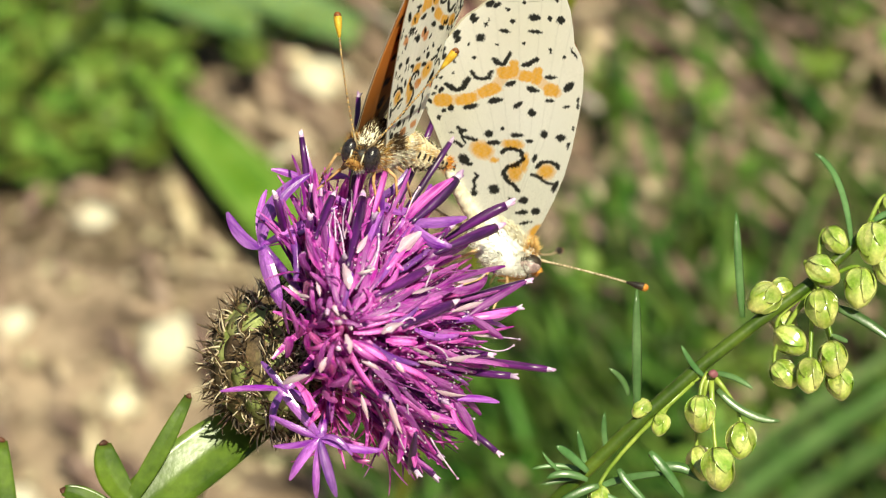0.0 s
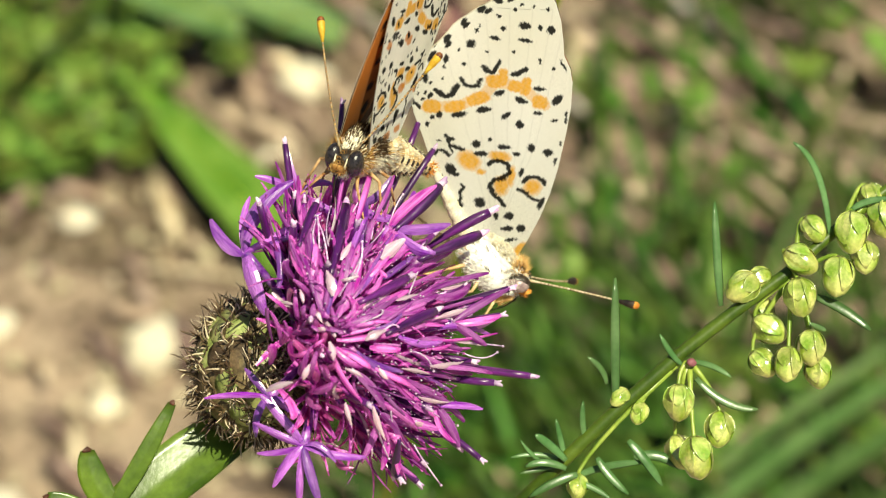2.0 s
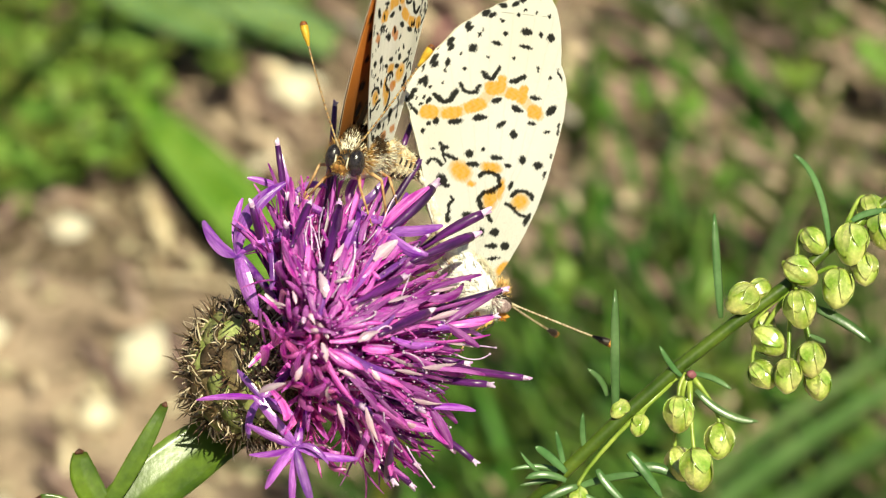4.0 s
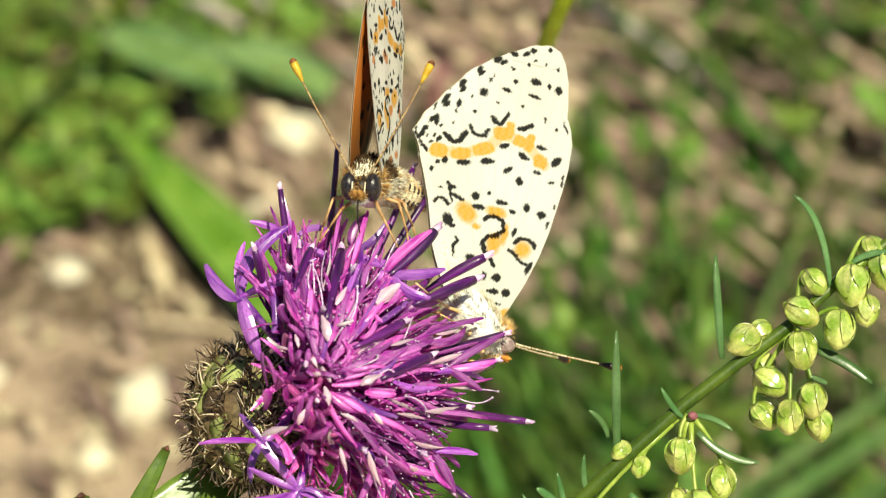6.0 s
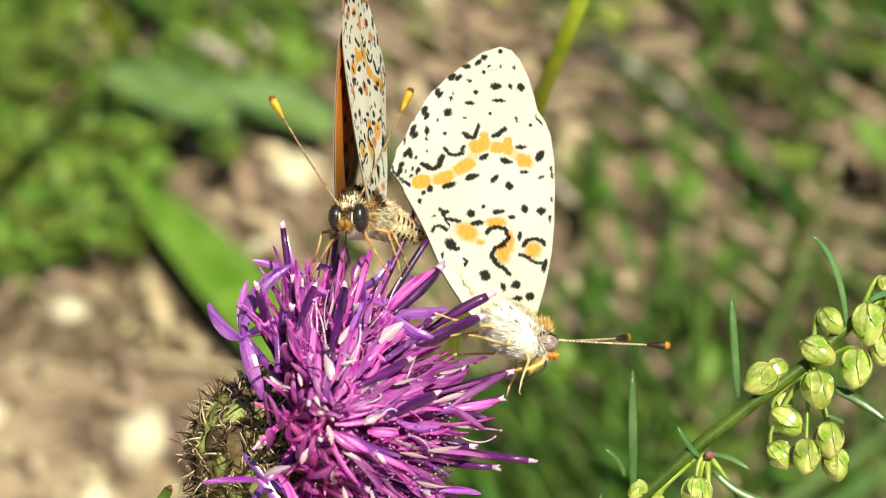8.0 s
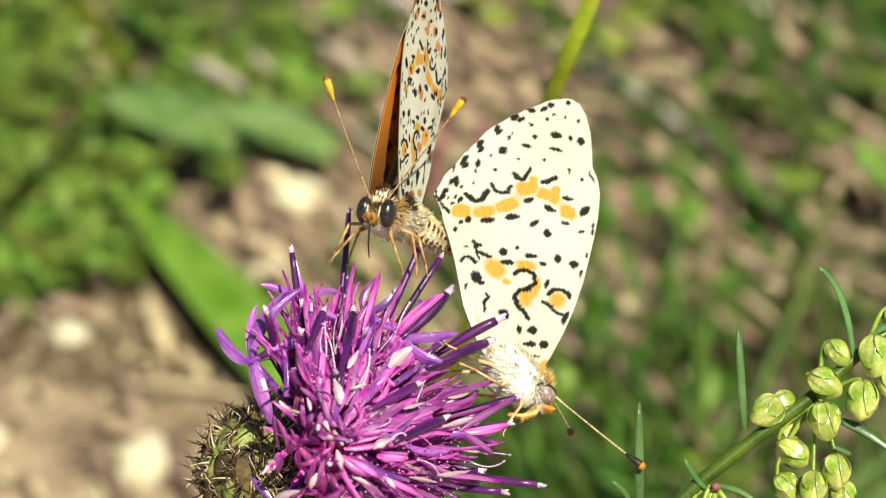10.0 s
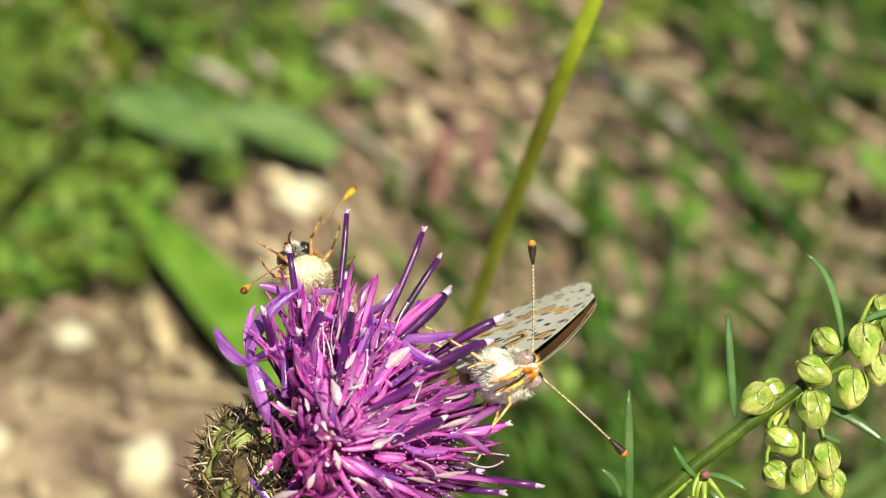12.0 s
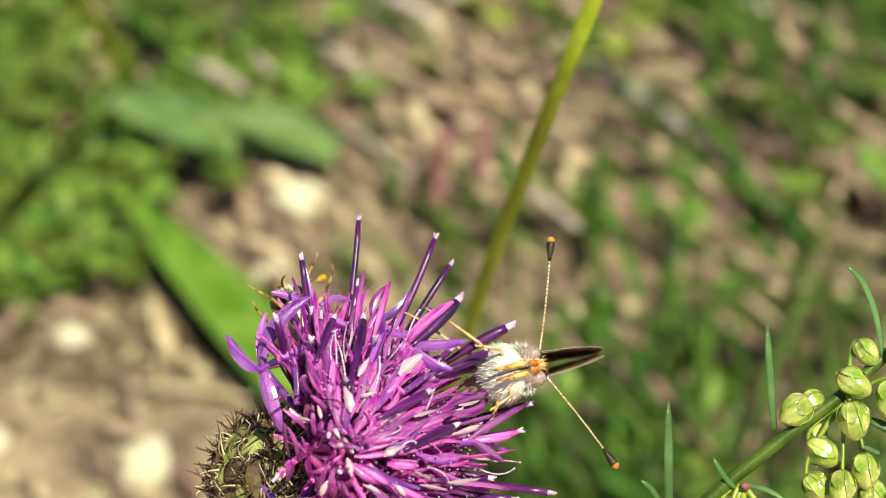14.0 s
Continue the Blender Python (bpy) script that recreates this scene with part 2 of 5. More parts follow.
def part(name, shape, mats, parent=None, label="", at=None, scale=U):
    """ONE mesh object under a thing or a part; shape may be a finished mesh to share."""
    me = shape if isinstance(shape, bpy.types.Mesh) else mesh_of(name, shape, mats, scale)
    ob = new(name, me)
    if parent:
        ob.parent = parent
    if at is not None:
        ob.matrix_basis = at
    return tagged(ob, label)


def thing(name, label, category, group="", at=None):
    ob = tagged(new(name), label, category, group)
    ob.empty_display_size = 0.005
    if at is not None:
        ob.matrix_basis = at
    return ob


def sub(x, y, z=0.0):
    """The place, in the subject's space, behind (x, y) of its plane counted from the upper left corner; z towards the lens."""
    k = 1 - z / F
    return Vector(((x - 784) * k, (441 - y) * k, z))


def ground_at(x, y, height=0.0):
    """The point at that height in metres that lies on the line of sight through (x, y) of the subject's plane."""
    far = SUBJECT @ (sub(x, y) * U)
    way = far - EYE
    return EYE + way * ((height - EYE.z) / way.z)


def aim(way, place=(0, 0, 0), spin=0.0):
    """A pose, in metres from drawing units, whose z axis points along way."""
    q = Vector(way).normalized().to_track_quat("Z", "Y").to_matrix().to_4x4()
    return Matrix.Translation(Vector(place) * U) @ q @ Matrix.Rotation(spin, 4, "Z")


# ---- the ground and what grows and lies behind the subject ----
def soil_height(x, y):
    return 0.005 * noise.noise((x * 18, y * 18, 0)) + 0.0015 * noise.noise((x * 70, y * 70, 5)) - 0.004


def ground():
    n = 90
    near = np.concatenate([-np.geomspace(4000, 0.3, 14), np.linspace(-0.25, 0.25, n), np.geomspace(0.3, 4000, 14)])
    verts, faces = [], []
    for b in near:
        for a in near:
            y = b + 0.5
            h = 0.0
            if abs(a) < 2 and abs(b) < 2:
                h = soil_height(a, y)
            verts.append((a, y, h))
    w = len(near)
    faces = [(j * w + i, j * w + i + 1, (j + 1) * w + i + 1, (j + 1) * w + i) for j in range(w - 1) for i in range(w - 1)]
    tagged(part("ground", (verts, faces), SOIL, scale=1.0), "dry sandy soil strewn with straw and gravel", "ground", kind="structure")


def in_view(rng, x0, x1, y0, y1):
    return ground_at(rng.uniform(x0, x1), rng.uniform(y0, y1))


def pebble_shape(r, seed, rows=5, sides=7):
    return blob((0, 0, 0), (r, r * 0.8, r * 0.55), rows, sides, 0.5, seed)


def stones():
    for k, (x, y, r, sq, tilt) in enumerate([(160, 376, 5.2, 0.8, 20), (302, 600, 8.2, 0.85, 50), (562, 133, 8.3, 0.9, 80), (62, 8, 4.0, .7, 10),
                                             (18, 560, 5.0, .7, 60), (215, 690, 4.5, .7, 30), (25, 865, 5.0, .8, 5), (1225, 195, 6.0, .6, 60),
                                             (1090, 300, 5.5, .5, 150), (1300, -40, 5.0, .6, 40), (700, -190, 7.0, .5, 70), (520, 260, 6.5, .6, 20)]):
        p = ground_at(x, y)
        ob = part("stone", blob((0, 0, 0), (r, r * sq, r * 0.6), 9, 12, 0.45, k + 3), STONE, at=pose(p.x, p.y, soil_height(p.x, p.y) + r * MM * 0.28, 0, 0, tilt), scale=MM)
        tagged(ob, "pale cream limestone pebble lying on bare soil", "stone", "stones on the soil")


def gravel():
    rng = random.Random(4)
    shapes = []
    for k in range(1500):
        x0, x1 = (-150, 640) if rng.random() < 0.65 else (500, 1700)
        p = in_view(rng, x0, x1, -330, 950)
        r = rng.choice((0.8, 1.0, 1.2, 1.5, 2.4)) * rng.uniform(0.7, 1.2)
        v, f = pebble_shape(r, k, 4, 6)
        a = rng.uniform(0, 6.3)
        v = [(x * math.cos(a) - y * math.sin(a) + p.x / MM, x * math.sin(a) + y * math.cos(a) + p.y / MM, z + r * 0.3 - 3) for x, y, z in v]
        shapes.append((v, f))
    tagged(part("gravel", join(*shapes), GRAVEL, scale=MM), "loose brown and buff grit on the soil", "gravel", kind="stuff")


# dark spots, some brown soil, some shade put into colour: middle and spread
DARK_SPOTS = [(700, -140, 110, 45), (930, -60, 110, 45), (1080, 60, 80, 40), (1450, 190, 110, 80), (1350, 300, 80, 55), (170, 250, 80, 30), (330, 320, 70, 30), (120, 300, 70, 30), (420, 350, 50, 30), (270, 240, 60, 30), (367, -170, 60, 25), (587, -110, 60, 28), (787, -100, 80, 16), (190, 140, 45, 40), (300, 290, 60, 45), (1280, 430, 80, 40), (1060, 480, 50, 30), (87, -150, 40, 50), (240, 230, 60, 40), (140, 330, 80, 45), (330, 380, 70, 40), (60, 270, 60, 45), (200, 300, 90, 50), (560, -30, 90, 50), (650, -150, 90, 60), (480, -180, 70, 50), (700, 20, 70, 40), (1240, 350, 60, 32), (1400, 420, 90, 55), (1500, 300, 70, 50), (60, 150, 60, 50)]


def soil_crumbs():
    rng = random.Random(44)
    shapes = []
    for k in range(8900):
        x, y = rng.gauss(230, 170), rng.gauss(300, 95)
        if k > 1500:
            cx, cy, sx, sy = DARK_SPOTS[k % len(DARK_SPOTS)]
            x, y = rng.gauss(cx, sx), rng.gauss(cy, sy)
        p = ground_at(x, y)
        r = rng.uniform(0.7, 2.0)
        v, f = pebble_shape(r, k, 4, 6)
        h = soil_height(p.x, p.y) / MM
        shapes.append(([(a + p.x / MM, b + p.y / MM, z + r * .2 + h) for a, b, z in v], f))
    tagged(part("soil_crumbs", join(*shapes), CRUMB, scale=MM), "dark brown crumbs of loose soil, some standing for shade", "soil", kind="stuff")


def straw_litter():
    rng = random.Random(5)
    shapes = []
    for k in range(900):
        x, y = rng.uniform(-150, 1700), rng.uniform(-330, 950)
        if x < 470 and y > 330 and rng.random() < .65:
            continue    # the trodden bare patch
        p = ground_at(x, y) / MM
        a = rng.gauss(-0.92, 0.35)
        ln = rng.uniform(6, 30)
        w = rng.choice((0.5, 0.8, 1.1, 1.6, 2.6))
        d = Vector((math.cos(a), math.sin(a), rng.gauss(0, 0.06))) * ln
        mid = p + d * 0.5 + Vector((rng.gauss(0, ln * .06), rng.gauss(0, ln * .06), rng.uniform(0.5, 4)))
        shapes.append(tube(bend(p + Vector((0, 0, 1)), mid, p + d + Vector((0, 0, 1)), 4), (w * .6, w, w, w * .3), 5, 0.35, (-d.y, d.x, 0)))
    for k in range(140):
        p = ground_at(rng.uniform(640, 1700), rng.uniform(-330, 170)) / MM
        a = rng.gauss(-0.92, 0.25)
        ln, w = rng.uniform(9, 30), rng.choice((0.5, 0.8, 1.1, 1.7))
        d = Vector((math.cos(a), math.sin(a), rng.gauss(0, 0.08))) * ln
        p = p + Vector((0, 0, rng.uniform(2, 10)))
        shapes.append(tube(bend(p, p + d * .5 + Vector((0, 0, rng.uniform(0, 2))), p + d, 4), (w * .6, w, w, w * .3), 5, 0.35, (-d.y, d.x, 0)))
    for k in range(150):
        p = ground_at(rng.uniform(720, 1200), rng.uniform(-260, 150)) / MM
        a = rng.gauss(-0.85, 0.3)
        ln, w = rng.uniform(6, 24), rng.choice((0.8, 1.2, 1.8, 2.6))
        d = Vector((math.cos(a), math.sin(a), rng.gauss(0, 0.06))) * ln
        p = p + Vector((0, 0, rng.uniform(1, 5)))
        shapes.append(tube(bend(p, p + d * .5 + Vector((0, 0, rng.uniform(0, 2))), p + d, 4), (w * .6, w, w, w * .3), 5, 0.35, (-d.y, d.x, 0)))
    tagged(part("straw", join(*shapes), STRAW, scale=MM), "dry broken straw and dead stalks lying about", "straw", kind="stuff")
    for x, y, ln, w, a in ((1184, 15, 46, 2.6, -0.9), (497, -60, 30, 2.0, -0.9), (425, -35, 18, 3.0, -0.55), (700, 95, 30, 1.4, -0.85), (1010, 200, 20, 2.2, -0.8), (760, -160, 24, 2.4, -0.7), (1360, -165, 12, 3.0, -0.5), (815, -192, 16, 4.2, -0.5), (650, -60, 22, 2.4, -0.8)):
        p = ground_at(x, y) / MM
        d = Vector((math.cos(a), math.sin(a), 0)) * ln * 0.5
        ob = part("dead_stalk", tube([p - d + Vector((0, 0, 7)), p - d * .3 + Vector((.5, 0, 8)), p + d * .4 + Vector((-.4, 0, 7.5)), p + d + Vector((0, 0, 6))], (w * .8, w, w * .85, w * .6), 9, 0.6), DEAD, scale=MM)
        tagged(ob, "bleached grey-pink dead stalk lying on the ground", "stalk", "dead stalks")


def grass_blade(p, way, ln, w, droop, n=6):
    side = Vector((-way.y, way.x, 0))
    tip = p + way * ln + Vector((0, 0, -droop * ln))
    mid = p + way * ln * 0.5 + Vector((0, 0, ln * 0.12))
    return tube(bend(p, mid, tip, n), [w * (1 - (i / (n - 1)) ** 2 * 0.93) for i in range(n)], 4, 0.12, side)


def grass():
    rng = random.Random(6)
    shapes = []
    for k in range(1050):
        r = rng.random()
        if r < 0.62:
            x, y = rng.uniform(1000, 1800), rng.uniform(-400, 1000)
        elif r < 0.86:
            x, y = rng.uniform(-250, 620), rng.uniform(-420, 90)
        else:
            x, y = rng.uniform(560, 1100), rng.uniform(-400, 1000)
        if (790 < x < 1190 and y < 130 and rng.random() < .62) or (x > 1000 and 60 < y < 620 and rng.random() < .4):
            continue    # thin growth over litter
        p = ground_at(x, y) / MM
        if noise.noise((p.x * .05, p.y * .05, 2)) < -0.12:
            continue
        a = rng.gauss(2.2, 0.7)
        up = rng.uniform(0.25, 1.1)
        shapes.append(grass_blade(p, Vector((math.cos(a), math.sin(a), up)).normalized(), rng.uniform(16, 50), rng.uniform(0.6, 2.1), rng.uniform(0.0, 0.45)))
    for k in range(180):
        p = ground_at(rng.uniform(640, 1300), rng.uniform(560, 1050)) / MM
        a = rng.gauss(2.2, 0.7)
        shapes.append(grass_blade(p, Vector((math.cos(a), math.sin(a), rng.uniform(.25, 1.0))).normalized(), rng.uniform(14, 40), rng.uniform(0.7, 2.2), rng.uniform(0.0, 0.4)))
    for k in range(75):
        p = ground_at(rng.uniform(1250, 1750), rng.uniform(-330, 60)) / MM
        a = rng.gauss(2.2, 0.6)
        shapes.append(grass_blade(p, Vector((math.cos(a), math.sin(a), rng.uniform(.3, 1.0))).normalized(), rng.uniform(20, 50), rng.uniform(0.8, 2.3), rng.uniform(0.0, 0.4)))
    for k in range(5200):
        a, d = rng.uniform(0, 6.283), 0.2 + 1.5 * rng.random() ** 1.4
        p = Vector((math.cos(a) * d, 0.5 + math.sin(a) * d, 0)) / MM
        if p.y < 720 and abs(p.x) < 60 + p.y * .22 and p.y > -40:
            continue
        a = rng.uniform(0, 6.3)
        shapes.append(grass_blade(p, Vector((math.cos(a), math.sin(a), rng.uniform(.5, 1.5))).normalized(), rng.uniform(30, 80), rng.uniform(1, 2.2), rng.uniform(0, .4), 4))
    tagged(part("grass", join(*shapes), GRASS, scale=MM), "short green grass growing through dry litter", "grass", kind="stuff")


def leaflet(p, way, ln, w, rng, normal):
    n = 5
    side = way.cross(normal).normalized()
    tip = p + way * ln - normal * ln * 0.12
    return tube(bend(p, p + way * ln * 0.5 + normal * ln * 0.1, tip, n), [w * s for s in (0.25, 0.85, 1.0, 0.7, 0.08)], 6, 0.12, side)


def low_herbs():
    """Rosettes of small leaves close to the soil."""
    rng = random.Random(8)
    shapes = []
    for k in range(205):
        r = rng.random()
        if r < 0.5:
            x, y = rng.uniform(-250, 560), rng.uniform(-330, 170)
        elif r < 0.74:
            x, y = rng.uniform(1020, 1750), rng.uniform(-330, 950)
        elif r < 0.9:
            x, y = rng.uniform(-200, 330), rng.uniform(30, 340)
        else:
            x, y = rng.uniform(430, 850), rng.uniform(-260, 60)
        if 700 < x < 1190 and y < 130 and rng.random() < .6:
            continue
        c = ground_at(x, y) / MM + Vector((0, 0, rng.uniform(1, 14)))
        for j in range(rng.randint(5, 11)):
            a = rng.uniform(0, 6.283)
            way = Vector((math.cos(a), math.sin(a), rng.uniform(0.1, 0.9))).normalized()
            shapes.append(leaflet(c, way, rng.uniform(5, 13), rng.uniform(1.2, 3.0), rng, Vector((0, 0, 1))))
    for k in range(120):
        x, y = rng.uniform(-220, 400), rng.uniform(95, 345)
        if x + .9 * (y - 60) > 360 + rng.gauss(0, 50):
            continue
        c = ground_at(x, y) / MM + Vector((0, 0, rng.uniform(1, 12)))
        for j in range(rng.randint(6, 12)):
            a = rng.uniform(0, 6.283)
            way = Vector((math.cos(a), math.sin(a), rng.uniform(0.0, 0.7))).normalized()
            shapes.append(leaflet(c, way, rng.uniform(5, 15), rng.uniform(1.2, 3.2), rng, Vector((0, 0, 1))))
    tagged(part("low_herbs", join(*shapes), HERB, scale=MM), "small-leaved green herbs close to the soil", "herbs", kind="stuff")


def broad_leaf(x0, y0, h0, x1, y1, h1, w, label, skin):
    """A single long leaf, from its foot to its tip, with a raised midrib."""
    a, b = ground_at(x0, y0, h0) / MM, ground_at(x1, y1, h1) / MM
    n = 14
    pts = bend(a, (a + b) / 2 + Vector((0, 0, 4)), b, n)
    radii = [w * (0.75 + 0.35 * math.sin(3.1 * i / (n - 1))) * (1 - (i / (n - 1)) ** 4 * 0.97) for i in range(n)]
    leaf = thing("broad_leaf", label, "leaf")
    up = Vector((0.25, -0.6, 0.75))
    part("blade", fold(pts, radii, up, 0.38, 0.07), skin, leaf, scale=MM)
    part("midrib", tube([Vector(q) + up * w * 0.03 for q in pts], [0.35 * (1 - i / n) + .05 for i in range(n)], 6), STALK, leaf, scale=MM)


def background_plants():
    broad_leaf(800, 740, 0.0, 226, 104, 0.012, 8.2, "long bright green leaf rising from the soil", BLADE)
    broad_leaf(455, 45, 0.012, 205, -40, 0.03, 6.6, "pale soft green oval leaf close to the soil", PALE_LEAF)
    broad_leaf(632, 60, 0.008, 415, -12, 0.02, 5.4, "pale soft green oval leaf close to the soil", PALE_LEAF)
    rng = random.Random(15)
    for x, y in ((915, -140), (985, -168), (1165, -135), (1180, -185), (1130, -90), (880, -185), (117, 30), (60, 125), (95, 175), (35, 200), (165, -140), (15, 60), (200, 15), (240, -70)):
        c = ground_at(x, y) / MM
        sd = thing("seedling", "small lime-green seedling among dry litter", "seedling", "lime-green seedlings")
        for j in range(7):
            a = j * .9 + rng.uniform(-.3, .3)
            way = Vector((math.cos(a), math.sin(a), rng.uniform(.3, .8))).normalized()
            part("leaf", leaflet(c + Vector((0, 0, 6)), way, rng.uniform(5, 8), rng.uniform(1.6, 2.4), rng, Vector((0, 0, 1))), LIME, sd, scale=MM)
        part("stem", tube([c + Vector((0, 0, -5)), c + Vector((0, 0, 6.5))], (.7, .5), 6), LIME, sd, scale=MM)
    for x0, y0, x1, y1, h, r, m, label in ((552, 1330, 1118, -280, 0.27, 0.86, STALK, "smooth yellow-green flower stalk standing upright"),
                                           (300, -20, 130, -300, 0.12, 2.0, STALK, "pale green stalk leaning in the grass"),
                                           (795, 245, 832, 20, 0.03, 1.7, RED_STALK, "dull red stalk close to the soil"),
                                           (870, 190, 915, 0, 0.02, 1.2, RED_STALK, "dull red stalk close to the soil")):
        a, b = ground_at(x0, y0, -0.004) / MM, ground_at(x1, y1, h) / MM
        tagged(part("stalk", tube([a, a.lerp(b, .35), a.lerp(b, .55) - Vector((.5, 0, 0)), a.lerp(b, .72) - Vector((1.4, 0, 0)), a.lerp(b, .82) - Vector((1.5, 0, 0)), a.lerp(b, .92) - Vector((.8, 0, 0)), b], (r * 1.1, r, r, r, r, r, r * .9), 9), m, scale=MM), label, "stalk")
    for k, (x0, y0, x1, y1, h, w) in enumerate([(1210, 960, 1740, 600, .05, 3.0), (1290, 985, 1760, 690, .05, 3.2), (1180, 925, 1720, 545, .04, 2.0), (1400, 1010, 1800, 790, .05, 2.8),
                                                (1560, 560, 1490, 250, .12, 1.6), (1330, 620, 1500, 250, .03, 1.5)]):
        a, b = ground_at(x0, y0) / MM, ground_at(x1, y1, h) / MM
        ob = part("long_grass_blade", tube(bend(a, (a + b) / 2 + Vector((0, 0, 8)), b, 9), [w * (1 - (i / 8) ** 3 * .9) for i in range(9)], 5, .12, (b - a).cross(Vector((0, -.7, .7)))), PALE_BLADE if k < 4 else GRASS, scale=MM)
        tagged(ob, "long soft green grass blade leaning over", "grass blade", "long grass blades")


# ---- the knapweed: its space is the subject's, from the receptacle ----
HEAD = sub(578, 604)
AXIS = Vector((0.72, 0.19, 0.67)).normalized()


def strap_shape(points, widths, side, keel=0.35):
    """A thick strap with a channel along its upper face and a blunt tip."""
    p = np.array(points, float)
    way = np.gradient(p, axis=0)
    way /= np.linalg.norm(way, axis=1)[:, None] + 1e-12
    s = np.array(side, float)
    verts, n = [], len(p)
    section = ((-1, keel), (-.5, keel * .35), (0, -.05), (.5, keel * .35), (1, keel), (.5, keel * .35 - .13), (0, -.2), (-.5, keel * .35 - .13))
    for i in range(n):
        s = s - way[i] * (s @ way[i])
        s /= np.linalg.norm(s) + 1e-12
        o = np.cross(way[i], s)
        verts += [tuple(p[i] + widths[i] * (u * s + v * o)) for u, v in section]
    m = len(section)
    faces = [(i * m + k, i * m + (k + 1) % m, (i + 1) * m + (k + 1) % m, (i + 1) * m + k) for i in range(n - 1) for k in range(m)]
    faces += [tuple(range(m))[::-1], tuple((n - 1) * m + k for k in range(m))]
    return verts, faces


def floret_shape(rng, ln, lobes, width, spread, open_at):
    """A bowed tube that widens and parts into nearly parallel strap-shaped lobes and a thin style, along z."""
    a0 = ln * open_at
    bow = Vector((rng.gauss(0, 20), rng.gauss(0, 20), 0))
    top = Vector((bow.x * .4, bow.y * .4, a0))
    shapes = [tube(bend((0, 0, 0), bow + Vector((0, 0, a0 * .5)), top, 6), (3.5, 4, 4.6, 6, width * .75, width * 1.0), 8)]
    for k in range(lobes):
        b = 2 * math.pi * k / lobes + rng.uniform(-.35, .35)
        c, s = math.cos(b), math.sin(b)
        l2 = (ln - a0) * rng.uniform(0.62, 1.12)
        out = min(.9, spread * rng.uniform(0.3, 1.5))
        p0 = top + Vector((c * width * .6, s * width * .6, -a0 * .08))
        p1 = top + Vector((c * l2 * .16 + rng.gauss(0, 5), s * l2 * .16 + rng.gauss(0, 5), l2 * rng.uniform(.45, .65)))
        p2 = top + Vector((c * l2 * out + rng.gauss(0, 17), s * l2 * out + rng.gauss(0, 17), l2 * math.sqrt(1 - out * out) * .95))
        w = width * rng.uniform(.45, 1.0)
        shapes.append(strap_shape(bend(p0, p1, p2, 9), [w * q for q in (.45, .6, .82, 1, 1.05, 1.02, .92, .74, .35)], (-s, c, rng.uniform(-.6, .6)), rng.uniform(.2, .55)))
    end = Vector((rng.gauss(0, 16), rng.gauss(0, 16), ln * rng.uniform(.75, .95)))
    shapes.append(tube(bend(top, (top + end) / 2 + Vector((rng.gauss(0, 5), rng.gauss(0, 5), 0)), end, 6), (2.4, 2.2, 2, 2, 2.4, 1.2), 5))
    return join(*shapes)


def column_shape(ln, r, bow):
    """A dark anther column with a pale forked tip, along z; returns column and tip."""
    pts = bend((0, 0, 0), (bow, 0, ln * .55), (bow * .2, 0, ln), 9)
    col = tube(pts, [r * q for q in (.5, .6, .7, .85, 1, 1.05, 1.05, 1, .85)], 7)
    e = Vector(pts[-1])
    tip = join(tube([e - Vector((0, 0, 4)), e + Vector((1, 0, r * 1.2)), e + Vector((3, 1, r * 2.2))], (r * .8, r * .6, r * .25), 6),
               tube([e, e + Vector((-3, 0, r)), e + Vector((-5, -2, r * 1.8))], (r * .5, r * .35, r * .15), 5))
    return col, tip


def bract_shape(rng):
    """A keeled green scale along y on the globe, seen from z; returns scale, dark comb and pale bristles at its tip."""
    n = 7
    pts = [(0, -52 + 15 * i, 2 + 9 * math.sin(i / 6 * 3.14)) for i in range(n)]
    scale = tube(pts, [20, 31, 37, 36, 29, 17, 5], 10, .24, (1, 0, 0))
    dark, pale = [], []
    for k in range(32):
        t = -1.5 + 3.0 * k / 31 + rng.uniform(-.1, .1)
        root = Vector((math.sin(t) * 21, 24 + math.cos(t) * 17, 6))
        way = Vector((math.sin(t) * 1.0 + rng.gauss(0, .22), math.cos(t) * .7 + .1 + rng.gauss(0, .22), .5 + rng.uniform(-.3, .7))).normalized()
        ln = rng.uniform(14, 48)
        bow = Vector((rng.gauss(0, 10), rng.gauss(0, 8), rng.gauss(3, 7)))
        curl = Vector((rng.gauss(0, 9), rng.gauss(0, 9), rng.gauss(0, 7)))
        pair = pale if rng.random() < .3 else dark
        pair.append(tube(bend(root, root + way * ln * .6 + bow, root + way * ln + curl, 5), (2.5, 2.2, 1.8, 1.2, .4), 4))
    dark.append(tube([(0, 20, 10), (0, 32, 12), (0, 46, 12)], (14, 15, 3), 6, .3, (1, 0, 0)))
    return scale, join(*dark), join(*pale)


def lobe_shape(a, b, c, w, normal, tipped=True, n=11):
    pts = bend(a, b, c, n)
    radii = [w * (.55 + .55 * math.sin(.35 + 2.5 * i / (n - 1))) * (1 - (i / (n - 1)) ** 8 * .28) for i in range(n)]
    side = (Vector(c) - Vector(a)).cross(Vector(normal))
    e, d = Vector(pts[-1]), (Vector(pts[-1]) - Vector(pts[-2])).normalized()
    tip = tube([e - d * 3, e + d * 1, e + d * 4, e + d * 7], (radii[-1] * .8, radii[-1] * .75, radii[-1] * .45, 1.2), 8, .3, side)
    return fold(pts, radii, normal, .22, .07, .1), tip


